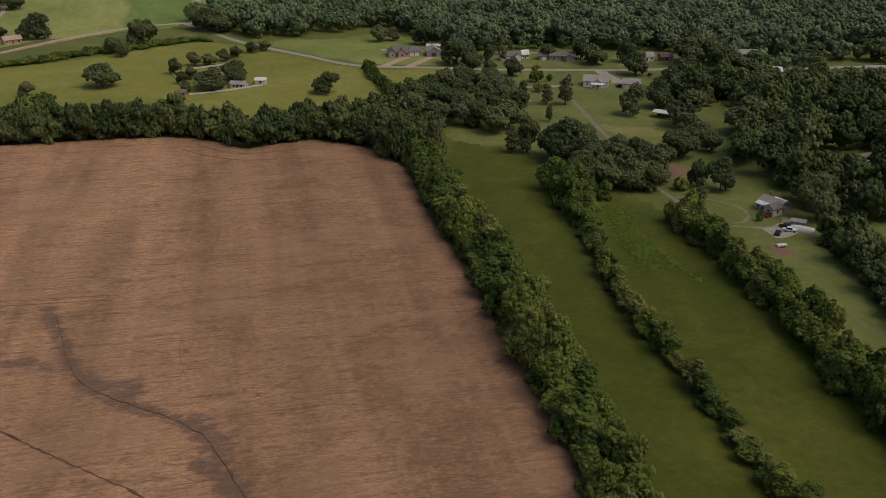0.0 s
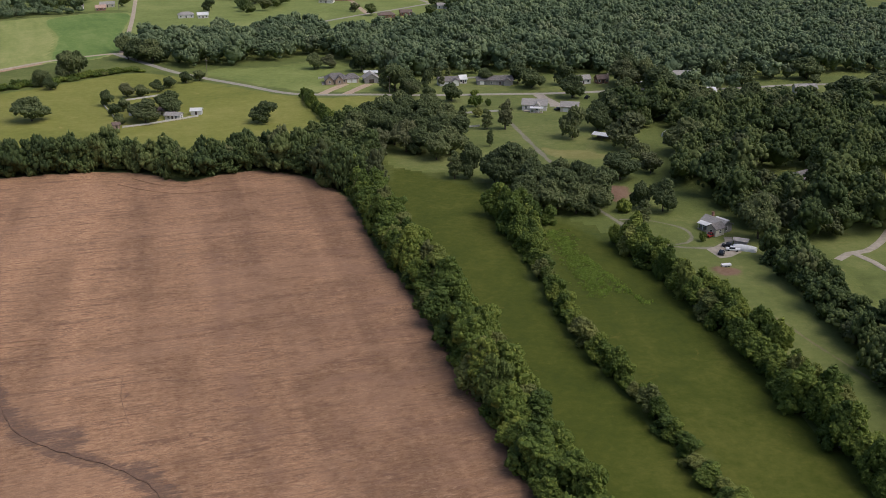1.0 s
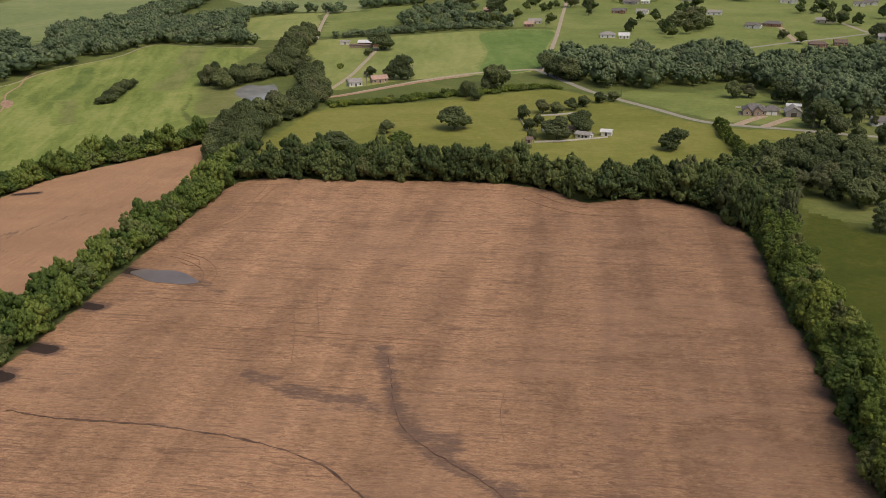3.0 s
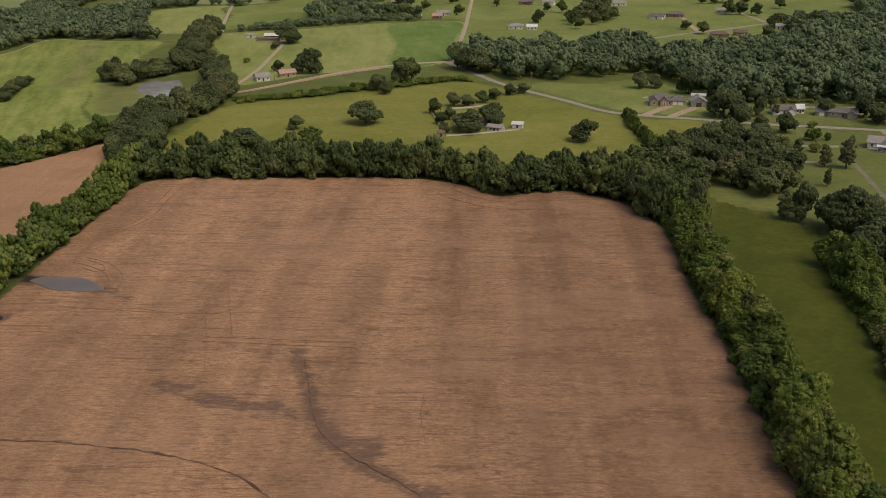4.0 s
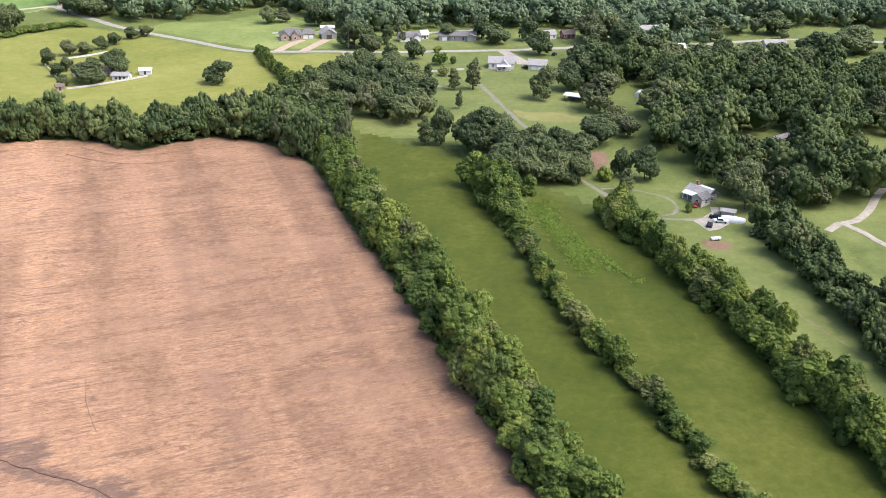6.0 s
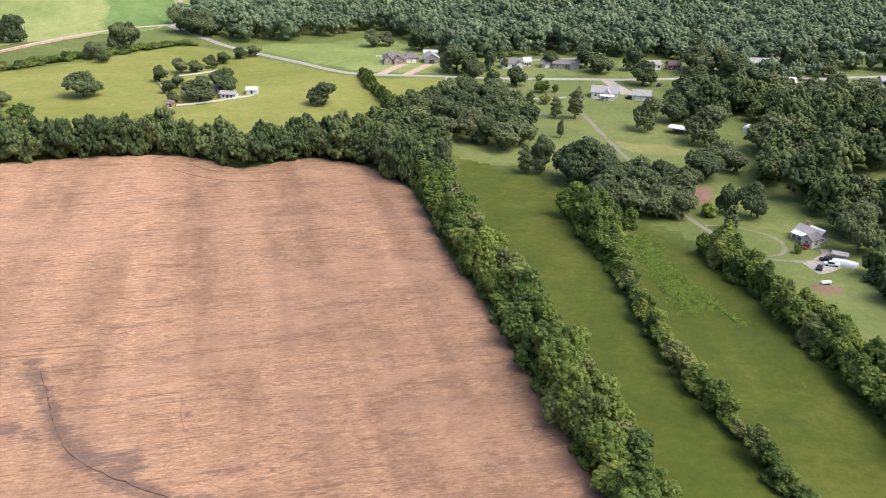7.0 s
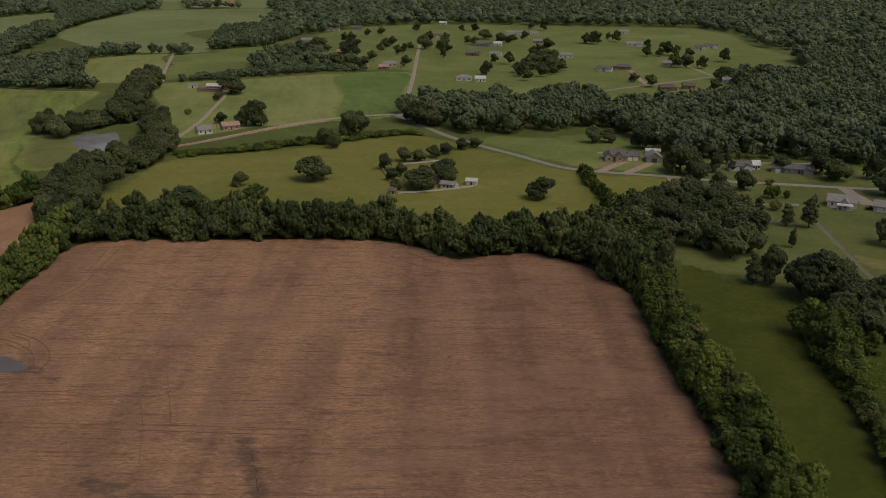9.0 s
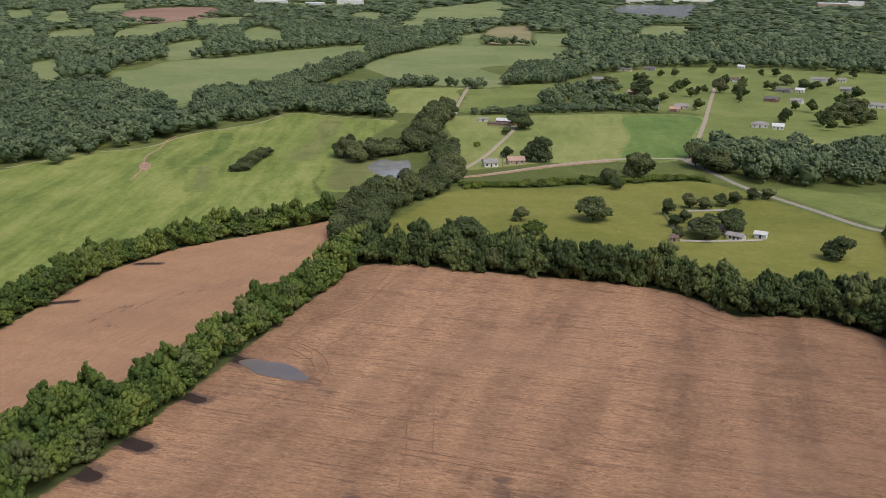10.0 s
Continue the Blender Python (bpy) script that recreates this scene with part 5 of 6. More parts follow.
wood("hedge_belt", scatter([(-405, 800), (-366, 835), (-300, 895), (-270, 900), (-268, 915), (-330, 905), (-372, 860), (-410, 812)], 7.0), 6.0, 7.5, 50, 1.3, "low green hedge belt above the hay field")

MID_WOODS = [(-440, 1190), (-420, 1215), (-392, 1325), (-327, 1386), (-258, 1400), (-127, 1415), (27, 1425), (75, 1384), (102, 1320), (118, 1200), (140, 1160), (186, 1215), (266, 1236), (420, 1000), (620, 1100), (700, 1900), (-900, 1900), (-1500, 1800), (-1560, 1400), (-1350, 900), (-1100, 770), (-935, 770), (-880, 840), (-950, 900), (-990, 1040), (-950, 1107), (-905, 1412), (-800, 1475), (-743, 1545), (-650, 1390), (-505, 1280)]
wood("far_woodland", scatter(MID_WOODS, 17.5, HOLES), 15.0, 19, 7, 2.6, "distant green woods beyond the meadow", 4, 2)
DISTANT = [(700, 1900), (1000, 2800), (-3700, 2800), (-2300, 1500), (-1300, 850), (-1350, 900), (-1560, 1400), (-1500, 1800), (-900, 1900)]
wood("far_woodland", scatter(DISTANT, 37.0, HOLES), 14.5, 41.0, 3, 6.0, "distant green forest between far fields", 3, 2)
HORIZON = [(1000, 2800), (1500, 4850), (-4500, 4850), (-4500, 3600), (-3700, 2800)]
wood("far_woodland", scatter(HORIZON, 70.0, HOLES), 14.0, 85.0, 2, 14.0, "dark green forest along the horizon", 2, 1)


# ---- houses ----
def gable_roof(w, d, h0, rise, over=0.5, thick=0.22, hip=0.0):
    """Two or four roof slopes with thickness, ridge along x; hip: how far the ridge stops short of each end."""
    bm = bmesh.new()
    X, Y = w / 2 + over, d / 2 + over
    z0 = h0 - over * rise / (d / 2)
    rings = []
    for dz in (0.0, thick):
        rings.append([bm.verts.new(p) for p in ((-X, -Y, z0 + dz), (X, -Y, z0 + dz), (X, Y, z0 + dz), (-X, Y, z0 + dz), (-X + hip, 0, h0 + rise + dz), (X - hip, 0, h0 + rise + dz))])
    for k, r in enumerate(rings):
        for f in ((0, 1, 5, 4), (2, 3, 4, 5)) + (((1, 2, 5), (3, 0, 4)) if hip or k == 0 else ()):
            if not hip and len(f) == 3:
                continue
            bm.faces.new([r[i] for i in (f if k else f[::-1])])
    lo, hi = rings
    edge = [(0, 1), (1, 2), (2, 3), (3, 0)] if hip else [(0, 1), (1, 5), (5, 2), (2, 3), (3, 4), (4, 0)]
    for a, b in edge:
        bm.faces.new((lo[a], lo[b], hi[b], hi[a]))
    bmesh.ops.recalc_face_normals(bm, faces=bm.faces[:])
    return bm


def walls_bmesh(w, d, h, rise, gable):
    bm = boxed(-w / 2, w / 2, -d / 2, d / 2, -0.2, h)
    if gable:
        for x in (-w / 2, w / 2 - 0.2):
            a = [bm.verts.new(p) for p in ((x, -d / 2, h), (x, d / 2, h), (x, 0, h + rise - 0.06))]
            b = [bm.verts.new(p) for p in ((x + 0.2, -d / 2, h), (x + 0.2, d / 2, h), (x + 0.2, 0, h + rise - 0.06))]
            bm.faces.new(a[::-1])
            bm.faces.new(b)
            for i in range(3):
                j = (i + 1) % 3
                bm.faces.new((a[i], a[j], b[j], b[i]))
    return bm


def window(parent, x, y, z, w, h, side):
    """A framed window set into a wall; side: the way it faces, -y, +y, -x or +x."""
    turn = {"-y": 0, "+y": 180, "+x": 90, "-x": -90}[side]
    m = pose(x, y, z, 0, 0, turn)
    bm = bmesh.new()
    for x0, x1, z0, z1 in ((-w / 2 - 0.1, w / 2 + 0.1, -h / 2 - 0.1, -h / 2), (-w / 2 - 0.1, w / 2 + 0.1, h / 2, h / 2 + 0.1), (-w / 2 - 0.1, -w / 2, -h / 2, h / 2), (w / 2, w / 2 + 0.1, -h / 2, h / 2), (-w / 2, w / 2, -0.03, 0.03)):
        box(bm, x0, x1, -0.07, 0.05, z0, z1, m)
    ob = part("window", bm, M["trim"], parent)
    bm = bmesh.new()
    box(bm, -w / 2, w / 2, -0.025, 0.03, -h / 2, h / 2, m)
    part("pane", bm, M["glass"], ob)
    return ob


def block(parent, x, y, w, d, h, rise, wall, roof, turn=0, hip=0.0, windows=(3, 3, 1, 1), door=True, garage=0, over=0.5):
    """One wing of a house: walls, roof, windows on its four sides, a door and garage doors on the front."""
    m = pose(x, y, 0, 0, 0, turn)

    def put(name, bm, mat, under=parent, label=""):
        bmesh.ops.transform(bm, matrix=m, verts=bm.verts[:])
        return part(name, bm, mat, under, label)

    body = put("wall", walls_bmesh(w, d, h, rise, not hip), wall)
    put("roof", gable_roof(w, d, h, rise, over, 0.22, hip), roof)
    for (n, side), (fx, fy) in zip(zip(windows, ("-y", "+y", "-x", "+x")), ((0, -d / 2), (0, d / 2), (-w / 2, 0), (w / 2, 0))):
        length = w if fx == 0 else d
        for i in range(n):
            s = length * ((i + 0.5) / n - 0.5)
            if side == "-y" and door and abs(s) < 0.9:
                continue
            px, py = (s, fy) if fx == 0 else (fx, s)
            ob = window(body, px, py, h * 0.55, 1.1, 1.25, side)
            for o in (ob, *ob.children):
                o.data.transform(m)
    if door:
        put("door", boxed(-0.5, 0.5, -d / 2 - 0.08, -d / 2 + 0.05, 0.1, 2.15), M["dark_paint"], body, "dark front door")
        put("step", boxed(-0.9, 0.9, -d / 2 - 1.1, -d / 2 - 0.09, -0.1, 0.16), M["concrete"], body)
    for i in range(garage):
        c = (i - (garage - 1) / 2) * 3.1
        put("garage_door", boxed(c - 1.3, c + 1.3, -d / 2 - 0.06, -d / 2 + 0.05, 0.06, 2.25), M["trim"], body, "white panelled garage door")
    return body


def chimney(parent, x, y, z, mat):
    bm = boxed(x - 0.4, x + 0.4, y - 0.35, y + 0.35, z - 2.0, z + 1.0)
    box(bm, x - 0.5, x + 0.5, y - 0.45, y + 0.45, z + 1.0, z + 1.15)
    part("chimney", bm, mat, parent)


def porch(parent, x, y, w, d, h, posts, roof):
    """A lean-to porch on posts over a low deck."""
    part("deck", boxed(x - w / 2, x + w / 2, y - d, y - 0.02, 0.0, 0.35), M["concrete"], parent)
    bm = bmesh.new()
    vs = box(bm, x - w / 2 - 0.3, x + w / 2 + 0.3, y - d - 0.3, y - 0.02, h, h + 0.18)
    for v in vs:
        v.co.z += 0.5 * (v.co.y - (y - d)) / d
    part("porch_roof", bm, roof, parent)
    for i in range(posts):
        px = x - w / 2 + 0.15 + (w - 0.3) * i / max(posts - 1, 1)
        part("post", boxed(px - 0.1, px + 0.1, y - d + 0.05, y - d + 0.25, 0.35, h + 0.05), M["trim"], parent)


def house(x, y, turn, label, name="house", category="house"):
    ob = new(name)
    ob.matrix_basis = pose(x, y, 0, 0, 0, turn)
    return tagged(ob, label, category)


# grey house in the clearing
h = house(116.5, 322.5, -58, "grey sided house with shingle roof and white porch roof", "house")
block(h, 0, 0, 9.0, 6.2, 2.7, 1.6, M["grey_siding"], M["light_shingle"], 0, 0, (3, 3, 1, 1))
block(h, 3.4, -4.4, 4.6, 4.0, 3.0, 1.3, M["cream_siding"], M["shingle"], 90, 0, (1, 1, 1, 1), False)
porch(h, -1.8, -3.27, 4.2, 1.9, 2.4, 3, M["white_metal"])
part("patio_roof", boxed(-4.2, 1.6, 3.3, 5.6, 2.5, 2.65), M["white_metal"], h, "white metal patio roof")
for px in (-4.0, 1.3):
    part("post", boxed(px, px + 0.15, 5.3, 5.45, 0, 2.5), M["trim"], h)
chimney(h, -2.4, 0.8, 4.6, M["brick"])

# white farmhouse and its garage
h = house(80, 511, -12, "white farmhouse with grey shingle roof and columned porch", "farmhouse")
block(h, 0, 0, 13, 8.5, 3.1, 2.4, M["white_siding"], M["light_shingle"], 0, 0, (3, 3, 2, 2))
block(h, 1.5, -5.2, 5.0, 3.6, 3.1, 1.7, M["white_siding"], M["light_shingle"], 90, 0, (1, 0, 1, 1), False)
porch(h, 1.5, -7.8, 6.5, 2.0, 2.6, 4, M["white_metal"])
part("deck", boxed(-5.5, -1.6, -7.2, -4.3, 0, 0.4), M["concrete"], h)
h = house(98, 506, -18, "light grey garage with gable roof beside the drive", "garage", "garage")
block(h, 0, 0, 9, 7.5, 2.8, 2.0, M["cream_siding"], M["light_shingle"], 0, 0, (0, 2, 1, 1), False, 2)

# brick house and garage on the road
h = house(-29, 588, 6, "tan brick house with hipped grey roofs and two gables", "brick_house")
block(h, 0, 0, 13, 9, 3.0, 2.8, M["tan_brick"], M["shingle"], 0, 4.5, (4, 4, 2, 2))
block(h, -4.0, -4.2, 5, 4.5, 3.0, 2.2, M["tan_brick"], M["shingle"], 90, 0, (1, 0, 1, 1), False)
block(h, 1.8, -4.6, 4.4, 4.5, 3.0, 2.2, M["tan_brick"], M["shingle"], 90, 0, (1, 0, 1, 1), False)
block(h, 9.5, 0.5, 8, 7, 2.9, 2.2, M["tan_brick"], M["shingle"], 0, 3.0, (0, 2, 1, 1), False, 2)
part("patio", boxed(-8.5, -6.6, -6, 2, -0.1, 0.15), M["concrete"], h)
h = house(-8, 589, 8, "grey roofed garage with open front beside the concrete drive", "garage", "garage")
block(h, 0, 0, 9.5, 8.5, 3.0, 2.6, M["grey_siding"], M["light_shingle"], 90, 0, (2, 2, 0, 1), False)
part("garage_door", boxed(-1.5, 1.5, -4.82, -4.78, 0.05, 2.4), M["dark_paint"], h, "dark garage opening")
h = house(-8, 606, 0, "low white metal shed behind the garage", "shed", "shed")
block(h, 0, 0, 8, 5, 2.6, 0.8, M["white_siding"], M["white_metal"], 0, 0, (1, 1, 0, 0), True)

# house among trees on the pasture
h = house(-127, 514, -20, "white and tan house among dark trees", "house")
block(h, 0, 0, 12, 8, 2.8, 2.0, M["white_siding"], M["brown_shingle"], 0, 0, (3, 3, 1, 1))
h = house(-114, 514, -15, "tan roofed outbuilding in the fenced yard", "outbuilding", "outbuilding")
block(h, 0, 0, 9, 5, 2.4, 1.2, M["cream_siding"], M["brown_shingle"], 0, 0, (2, 2, 1, 1), True)
h = house(-109, 504, -10, "low pale outbuilding in the fenced yard", "outbuilding", "outbuilding")
block(h, 0, 0, 8, 5, 2.3, 1.1, M["white_siding"], M["light_shingle"], 0, 0, (2, 2, 1, 1), True)
h = house(-99, 513, 0, "small white shed at the corner of the yard", "shed", "shed")
block(h, 0, 0, 5.5, 4, 2.3, 1.0, M["white_siding"], M["white_metal"], 0, 0, (1, 1, 0, 0), True)
h = house(-134, 486, 20, "small tan shed at the fence corner", "shed", "shed")
block(h, 0, 0, 3.2, 3, 2.1, 0.9, M["tan_brick"], M["brown_shingle"], 0, 0, (0, 0, 0, 0), True)


def ranch(x, y, turn, w, d, wall, roof, label, hip=0.0, rise=1.9, wing=False, garage=0):
    h = house(x, y, turn, label)
    block(h, 0, 0, w, d, 2.9, rise, M[wall], M[roof], 0, hip, (3, 3, 1, 1), True)
    if wing:
        block(h, w * 0.28, -d * 0.5, d * 0.6, d * 0.5, 2.9, rise * 0.7, M[wall], M[roof], 90, 0, (1, 0, 0, 0), False)
    if garage:
        block(h, -w * 0.5 - 3.2, 0, 6.4, d * 0.8, 2.7, rise * 0.8, M[wall], M[roof], 0, 0, (0, 1, 0, 0), False, garage)
    return h


ROAD_HOUSES = [
    (38, 577, 10, 12, 7, "white_siding", "shingle", "white ranch house with grey roof along the road", 0, True, 0), (47, 581, 10, 4, 4, "white_siding", "white_metal", "small white shed beside a ranch house", 0, False, 0), (69, 577, -4, 15, 8, "grey_siding", "shingle", "long grey ranch house with white porch gable", 0, True, 1), (180, 536, -5, 12, 6, "cream_siding", "white_metal", "low house with a white metal roof", 0, False, 0),
    (183, 584, -3, 15, 7, "grey_siding", "light_shingle", "long grey house half hidden by trees", 0, False, 0), (240, 540, -2, 12, 6.5, "cream_siding", "light_shingle", "pale ranch house beside the road", 0, False, 0), (118, 575, 12, 9, 6, "white_siding", "light_shingle", "white cottage behind trees", 0, False, 0), (130, 575, 12, 7, 5, "brick", "brown_shingle", "brown outbuilding behind trees", 0, False, 0),
    (-289, 606, 40, 9, 8, "white_siding", "light_shingle", "white farm cottage with grey roof by the lane", 0, False, 0)]
LANE_HOUSES = [
    (-278, 622, 40, 11, 6.5, "tan_brick", "red_metal", "low tan building with pinkish metal roof", 0, False, 0), (-169, 872, 12, 13, 9, "white_siding", "light_shingle", "white house with grey hipped roof in the meadow", 4, False, 0), (-154, 869, 10, 9, 6, "white_siding", "white_metal", "white garage in the meadow", 0, False, 0), (-374, 1014, 15, 13, 8, "white_siding", "light_shingle", "white house among far trees", 0, False, 0),
    (-326, 1030, 20, 15, 8, "brick", "red_metal", "red brick house with brown roof", 0, True, 0), (-255, 948, 15, 13, 8, "cream_siding", "light_shingle", "two-part pale house beside the lane", 0, False, 0), (-255, 925, 15, 9, 6, "brick", "red_metal", "small brick outbuilding beside the lane", 0, False, 0), (-276, 934, 10, 6, 5, "white_siding", "light_shingle", "small pale shed by far trees", 0, False, 0),
    (-402, 1130, 10, 12, 8, "white_siding", "light_shingle", "white house on the far meadow", 0, False, 0)]
MEADOW_HOUSES = [
    (-414, 1262, 10, 20, 9, "cream_siding", "shingle", "long pale house before far woods", 0, False, 0), (-388, 1288, 10, 14, 9, "grey_siding", "shingle", "grey house on the far meadow", 0, True, 0), (-267, 1214, 10, 14, 8, "white_siding", "brown_shingle", "pale far house by the lane", 0, False, 0), (-195, 1137, 0, 16, 9, "grey_siding", "shingle", "grey far house on the meadow", 0, True, 0),
    (-180, 1146, 0, 9, 7, "white_siding", "white_metal", "white far garage on the meadow", 0, False, 0), (-192, 1050, 0, 14, 8, "brick", "shingle", "dark brick far house", 0, True, 0), (-168, 1050, 0, 12, 8, "white_siding", "light_shingle", "white far house on the meadow", 0, True, 0), (-176, 1274, 0, 24, 9, "white_siding", "light_shingle", "long white far house with gables", 0, True, 0),
    (-154, 1280, 0, 9, 8, "white_siding", "light_shingle", "white garage on the far meadow", 0, False, 0)]
NORTH_HOUSES = [
    (-138, 1183, 0, 12, 7, "grey_siding", "light_shingle", "grey house on the far meadow", 0, False, 0), (-96, 1056, 0, 15, 8, "white_siding", "light_shingle", "pale far house beyond the trees", 0, False, 0), (-52, 962, -8, 14, 9, "white_siding", "shingle", "white gabled house with a pale drive", 0, True, 0), (-36, 978, -8, 16, 9, "brick", "shingle", "brick house with dark roof and pale drive", 4, False, 0),
    (-28, 1182, 0, 18, 10, "white_siding", "light_shingle", "large white house with grey roof", 0, True, 0), (10, 1014, 0, 18, 9, "cream_siding", "light_shingle", "low pale house half behind trees", 0, False, 0), (44, 1166, 0, 12, 9, "white_siding", "shingle", "white house on the far meadow", 0, True, 0), (56, 1181, 0, 14, 9, "white_siding", "shingle", "white far house with gables", 0, True, 0),
    (4, 857, 8, 14, 9, "brick", "brown_shingle", "red brick house with brown roof at the wood's edge", 4, False, 0)]
FAR_HOUSES = [
    (21, 870, 8, 10, 7, "brick", "brown_shingle", "brown roofed garage at the wood's edge", 0, False, 0), (57, 912, 0, 12, 8, "white_siding", "light_shingle", "white house by the far lane", 0, True, 0), (-44, 1324, 0, 12, 8, "white_siding", "light_shingle", "white far house before the woods", 0, False, 0), (170, 1160, 0, 22, 9, "white_siding", "shingle", "long white far house in a clearing", 0, False, 0),
    (-292, 1383, 0, 9, 6, "white_siding", "white_metal", "small white far shed", 0, False, 0), (275, 862, 10, 16, 10, "cream_siding", "red_metal", "house with reddish roof in a far clearing", 0, False, 0), (168, 374, 30, 11, 7, "grey_siding", "shingle", "grey house hidden among trees", 0, False, 0)]
for x, y, turn, w, d, wall, roof, label, hip, wing, garage in ROAD_HOUSES + LANE_HOUSES + MEADOW_HOUSES + NORTH_HOUSES + FAR_HOUSES:
    ranch(x, y, turn, w, d, wall, roof, label, hip, 1.9, wing, garage)

# barn yard
h = house(-354, 774, 12, "long barn with a white metal roof", "barn", "barn")
block(h, 0, 0, 17, 8, 3.4, 1.6, M["brick"], M["white_metal"], 0, 0, (0, 0, 0, 0), False)
part("barn_door", boxed(-2, 2, -4.08, -3.96, 0.05, 2.9), M["dark_paint"], h, "dark barn door")
h = house(-356, 764, 12, "low open cattle shed beside the barn", "cattle_shed", "shed")
block(h, 0, 0, 20, 4, 2.2, 0.7, M["tan_brick"], M["brown_shingle"], 0, 0, (0, 0, 0, 0), False)
h = house(-378, 778, 20, "small white shed in the barn yard", "shed", "shed")
block(h, 0, 0, 8, 5, 2.4, 1.0, M["white_siding"], M["light_shingle"], 0, 0, (1, 0, 0, 0), True)

# large sheds at the horizon
for x, y, w, d, wall, label in ((-1209, 3940, 150, 40, "white_siding", "long white far industrial shed"), (-1080, 4200, 170, 45, "white_siding", "long white far industrial shed"),
                                (-520, 4050, 110, 40, "tan_brick", "large tan far industrial building"), (-465, 4300, 60, 30, "white_siding", "white far shed beside trees"),
                                (-2177, 2795, 110, 35, "white_siding", "long white far shed among woods"), (-1981, 2990, 90, 30, "white_siding", "long white far shed among woods"),
                                (-1924, 2700, 60, 25, "white_siding", "white far shed among woods")):
    h = house(x, y, 20, label, "warehouse", "warehouse")
    block(h, 0, 0, w, d, 13, 3.0, M[wall], M["white_metal"], 0, 0, (8, 8, 2, 2), True)

# open shed and dome on the lawn
h = house(103, 446, -35, "open pole shed with a white metal roof", "pole_shed", "shed")
part("roof", gable_roof(9.5, 5.5, 2.6, 0.7, 0.3), M["white_metal"], h)
for px in (-4.5, 0, 4.3):
    for py in (-2.6, 2.4):
        part("post", boxed(px, px + 0.2, py, py + 0.2, -0.1, 2.7), M["pole_wood"], h)
part("back_wall", boxed(-4.3, 4.3, 2.42, 2.5, 0.0, 2.5), M["pole_wood"], h)


def half_round(name, x, y, turn, length, radius, mat, label, category):
    """A long half-round cover, such as a hoop tent."""
    bm = bmesh.new()
    rows = []
    for i in range(9):
        s = -length / 2 + length * i / 8
        k = 1 - 0.18 * (abs(i - 4) / 4) ** 3
        rows.append([bm.verts.new((s, math.cos(a) * radius * k, math.sin(a) * radius * 1.15 * k)) for a in (math.pi * j / 10 for j in range(11))])
    for p, q in zip(rows, rows[1:]):
        for j in range(10):
            bm.faces.new((p[j], p[j + 1], q[j + 1], q[j]))
    bm.faces.new(rows[0])
    bm.faces.new(rows[-1][::-1])
    bmesh.ops.recalc_face_normals(bm, faces=bm.faces[:])
    ob = part(name, bm, mat)
    for f in ob.data.polygons:
        f.use_smooth = len(f.vertices) == 4
    ob.matrix_basis = pose(x, y, 0.0, 0, 0, turn)
    return tagged(ob, label, category)


half_round("hoop_tent", 135, 451, 60, 5.5, 2.4, M["white_metal"], "white rounded hoop tent in a yard", "tent")


def vehicle(x, y, turn, length, mat, label, name="car"):
    """A car: body, cabin with glass, four wheels."""
    ob = new(name)
    ob.matrix_basis = pose(x, y, 0.03, 0, 0, turn)
    tagged(ob, label, "car")
    L, W = length / 2, 0.9
    bm = boxed(-L, L, -W, W, 0.35, 0.95)
    bmesh.ops.bevel(bm, geom=bm.edges[:], offset=0.14, segments=2, affect="EDGES")
    part("body", bm, mat, ob)
    bm = boxed(-L * 0.55, L * 0.35, -W * 0.9, W * 0.9, 0.9, 1.5)
    for v in bm.verts:
        if v.co.z > 1.2:
            v.co.x *= 0.72
            v.co.y *= 0.85
    part("cabin_glass", bm, M["glass"], ob)
    bm = boxed(-L * 0.42, L * 0.27, -W * 0.78, W * 0.78, 1.49, 1.56)
    part("roof", bm, mat, ob)
    for sx in (-0.62, 0.62):
        for sy in (-1, 1):
            bm = bmesh.new()
            bmesh.ops.create_cone(bm, cap_ends=True, segments=14, radius1=0.33, radius2=0.33, depth=0.22, matrix=pose(sx * L, sy * (W - 0.1), 0.30, 90))
            part("wheel", bm, M["rubber"], ob)
    return ob


# playframe beside the hidden house
h = new("swing_set")
h.matrix_basis = pose(160, 366, 0, 0, 0, 25)
tagged(h, "white metal swing set standing in a wooded yard", "swing set")
for px in (-1.9, 1.9):
    for lean in (-24, 24):
        bm = bmesh.new()
        bmesh.ops.create_cone(bm, cap_ends=True, segments=8, radius1=0.09, radius2=0.09, depth=3.6, matrix=pose(px, 0, 3.2) @ pose(0, 0, 0, lean) @ pose(0, 0, -1.75))
        part("leg", bm, M["white_metal"], h)
bm = bmesh.new()
bmesh.ops.create_cone(bm, cap_ends=True, segments=8, radius1=0.10, radius2=0.10, depth=4.2, matrix=pose(0, 0, 3.2, 0, 90))
part("top_bar", bm, M["white_metal"], h)
part("seat", boxed(-0.3, 0.3, -0.12, 0.12, 0.55, 0.6), M["dark_paint"], h)
for px in (-0.27, 0.27):
    part("chain", boxed(px - 0.02, px + 0.02, -0.02, 0.02, 0.6, 3.15), M["pole_wood"], h)

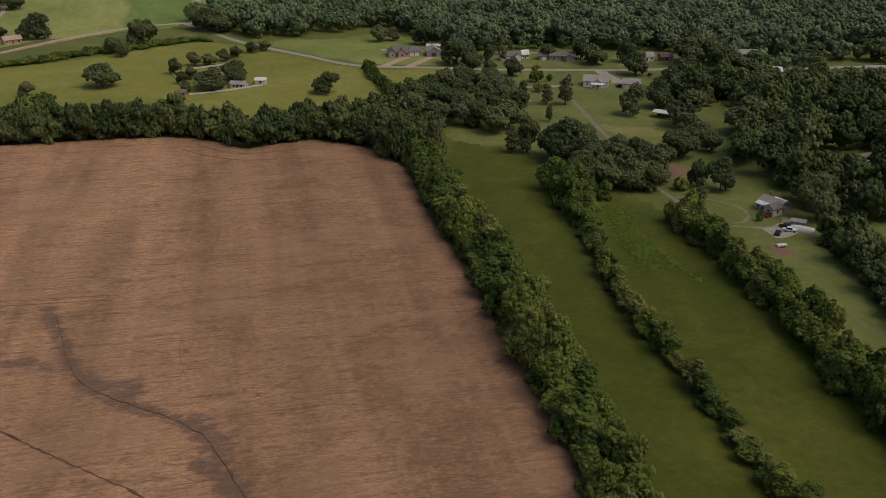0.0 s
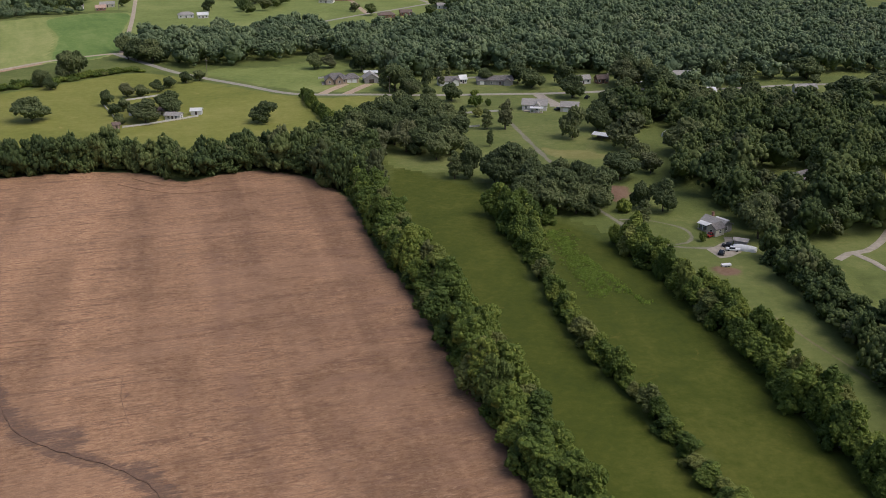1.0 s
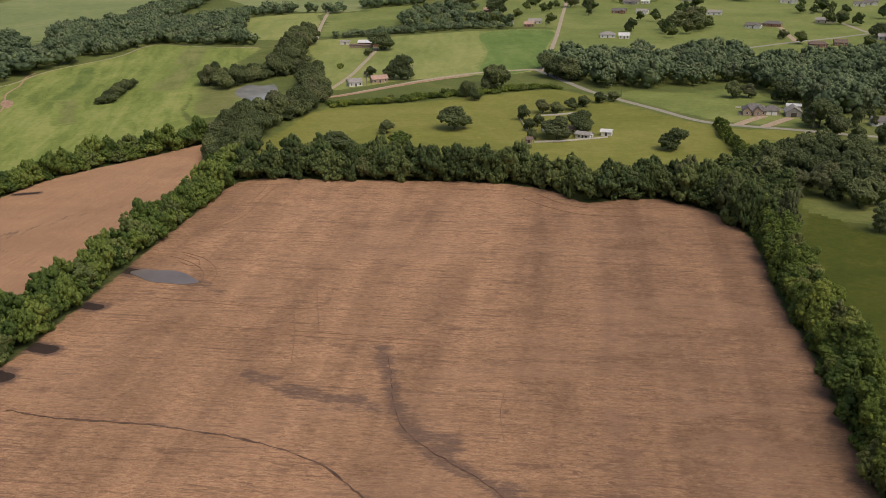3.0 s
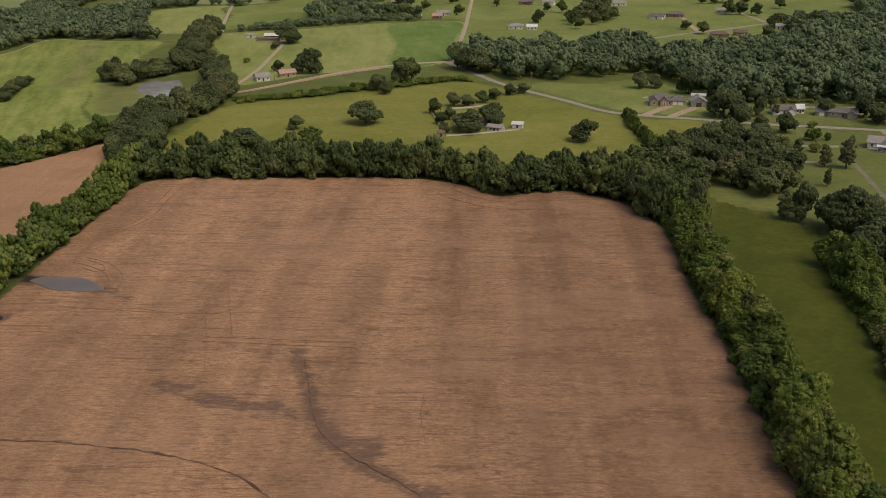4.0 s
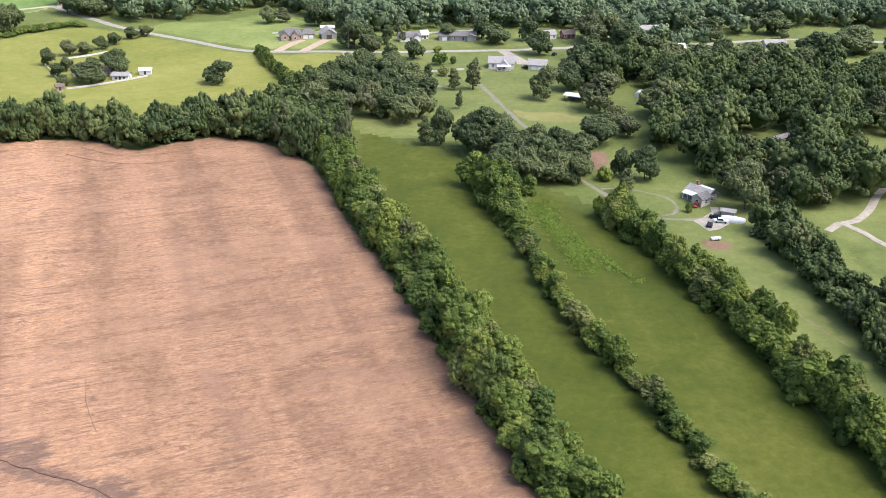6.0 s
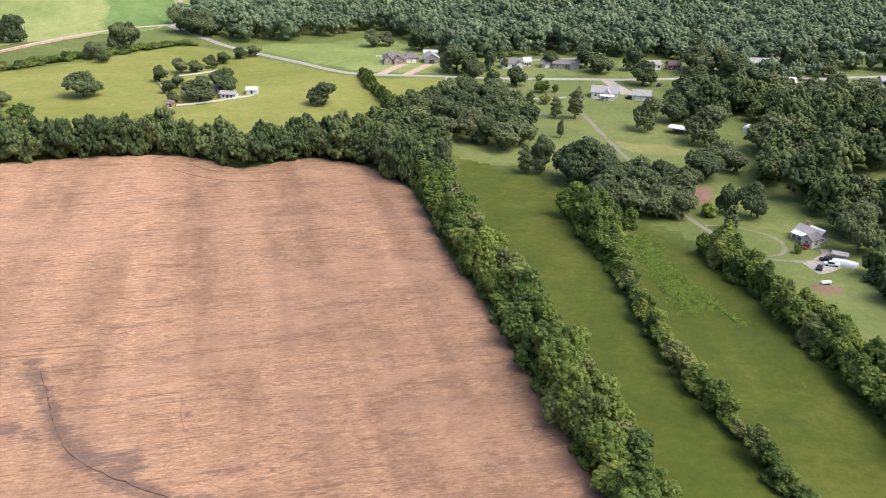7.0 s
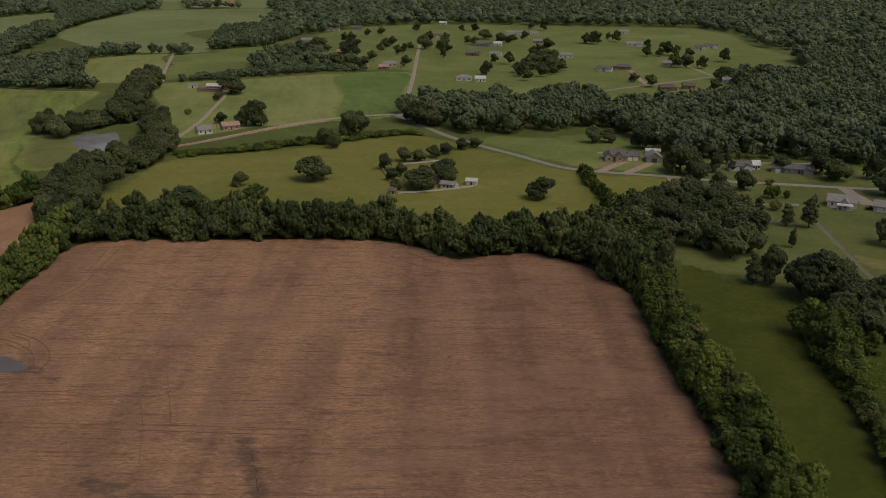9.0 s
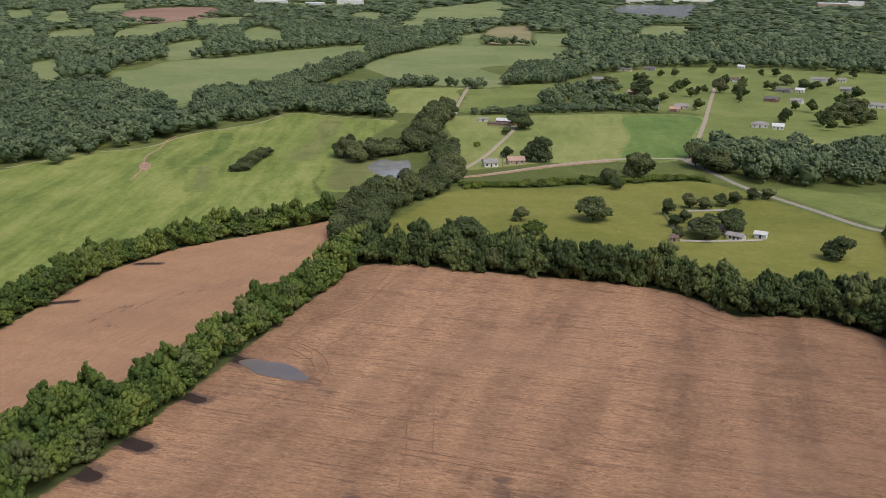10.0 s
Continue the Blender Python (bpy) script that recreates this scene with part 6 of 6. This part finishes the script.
# yard of the grey house
half_round("boat_shelter", 119.8, 302, -30, 7.8, 1.55, M["white_metal"], "long white covered boat shelter beside the pad", "shelter")
h = house(120, 306.8, -28, "small grey lean-to beside the parking pad", "lean_to", "shed")
block(h, 0, 0, 4.2, 2.4, 1.9, 0.5, M["grey_siding"], M["light_shingle"], 0, 0, (0, 0, 0, 0), False)
vehicle(115.5, 301.5, -20, 4.6, M["car_white"], "white car parked on the pale pad")
vehicle(115.2, 304.6, -28, 4.8, M["car_dark"], "dark pickup parked on the pale pad", "pickup")
vehicle(110.5, 298.5, 60, 3.4, M["car_dark"], "small dark utility cart on the pad", "cart")
vehicle(112.3, 315.2, 32, 3.6, M["car_red"], "red car beside the grey house")
h = house(108.5, 288.0, 10, "white trough trailer standing on the lawn", "trailer", "trailer")
part("bed", boxed(-1.6, 1.6, -0.6, 0.6, 0.4, 1.0), M["car_white"], h)
for px in (-0.6, 0.4):
    part("wheel", boxed(px, px + 0.5, -0.72, -0.55, 0.0, 0.5), M["rubber"], h)
vehicle(106, 539, 75, 4.6, M["car_white"], "white car on the drive by the road")
vehicle(113, 534, 60, 4.8, M["car_dark"], "dark car parked by the farmhouse")
vehicle(92, 507, 5, 4.6, M["car_dark"], "dark car on the farmhouse drive")
for x, y, t in ((123, 582, 10), (112, 590, 30), (152, 572, 5), (144, 520, 20), (150, 527, 40), (146, 515, 10)):
    vehicle(x, y, t, 4.6, M["car_white"], "white vehicle parked among trees")
vehicle(131, 438, 40, 4.2, M["car_dark"], "old dark vehicle in the yard")


# ---- fences and poles ----
def fence(points, label, rail_mat, gap=3.0, height=1.25):
    """A board fence: posts and two rails between."""
    ob = new("fence")
    tagged(ob, label, "fence")
    line = smooth_line(points, gap)
    for a, b in zip(line, line[1:]):
        d = b - a
        m = Matrix.Translation(a) @ Matrix.Rotation(math.atan2(d.y, d.x), 4, "Z")
        bm = bmesh.new()
        box(bm, -0.09, 0.09, -0.09, 0.09, 0, height, m)
        part("post", bm, rail_mat, ob)
        bm = bmesh.new()
        box(bm, 0.1, d.length - 0.1, -0.05, 0.05, height * 0.2, height * 0.92, m)
        part("panel", bm, rail_mat, ob)
    return ob


fence([(-153, 536), (-147, 522), (-140, 506), (-135, 491)], "white board fence round the yard", M["fence_white"])
fence([(-131, 486), (-120, 491), (-108, 499), (-101, 504), (-97, 507)], "white board fence round the yard", M["fence_white"])
fence([(-146, 546), (-136, 552), (-126, 560)], "white board fence round the yard", M["fence_white"])
fence([(39, 502), (50, 504), (60, 506)], "white board fence by the lawn", M["fence_white"])
fence([(34, 472), (40, 473), (47, 475)], "white board fence by the lawn", M["fence_white"])
fence([(45, 592), (70, 596), (92, 600)], "white board fence behind the ranch houses", M["fence_white"])
fence([(-40, 600), (-28, 604), (-10, 600)], "pale low wall behind the brick house", M["fence_white"])


def utility_pole(x, y, turn):
    ob = new("utility_pole")
    ob.matrix_basis = pose(x, y, 0, 0, 0, turn)
    tagged(ob, "weathered wooden utility pole with a crossarm", "utility pole", "utility poles")
    bm = bmesh.new()
    bmesh.ops.create_cone(bm, cap_ends=True, segments=10, radius1=0.17, radius2=0.11, depth=10.4, matrix=pose(0, 0, 5.0))
    part("pole", bm, M["pole_wood"], ob)
    part("crossarm", boxed(-1.2, 1.2, -0.06, 0.06, 9.2, 9.4), M["pole_wood"], ob)
    for k in (-1.05, 0, 1.05):
        bm = bmesh.new()
        bmesh.ops.create_cone(bm, cap_ends=True, segments=8, radius1=0.07, radius2=0.05, depth=0.25, matrix=pose(k, 0, 9.52 if k else 10.25))
        part("insulator", bm, M["trim"], ob)


for x, y, t in ((3, 556, 0), (-279, 604, 40), (-240, 929, 15), (-349, 838, 30), (-260, 640, 40), (2, 584, 0), (-110, 616, -45), (130, 557, 0), (205, 560, 0)):
    utility_pole(x, y, t)
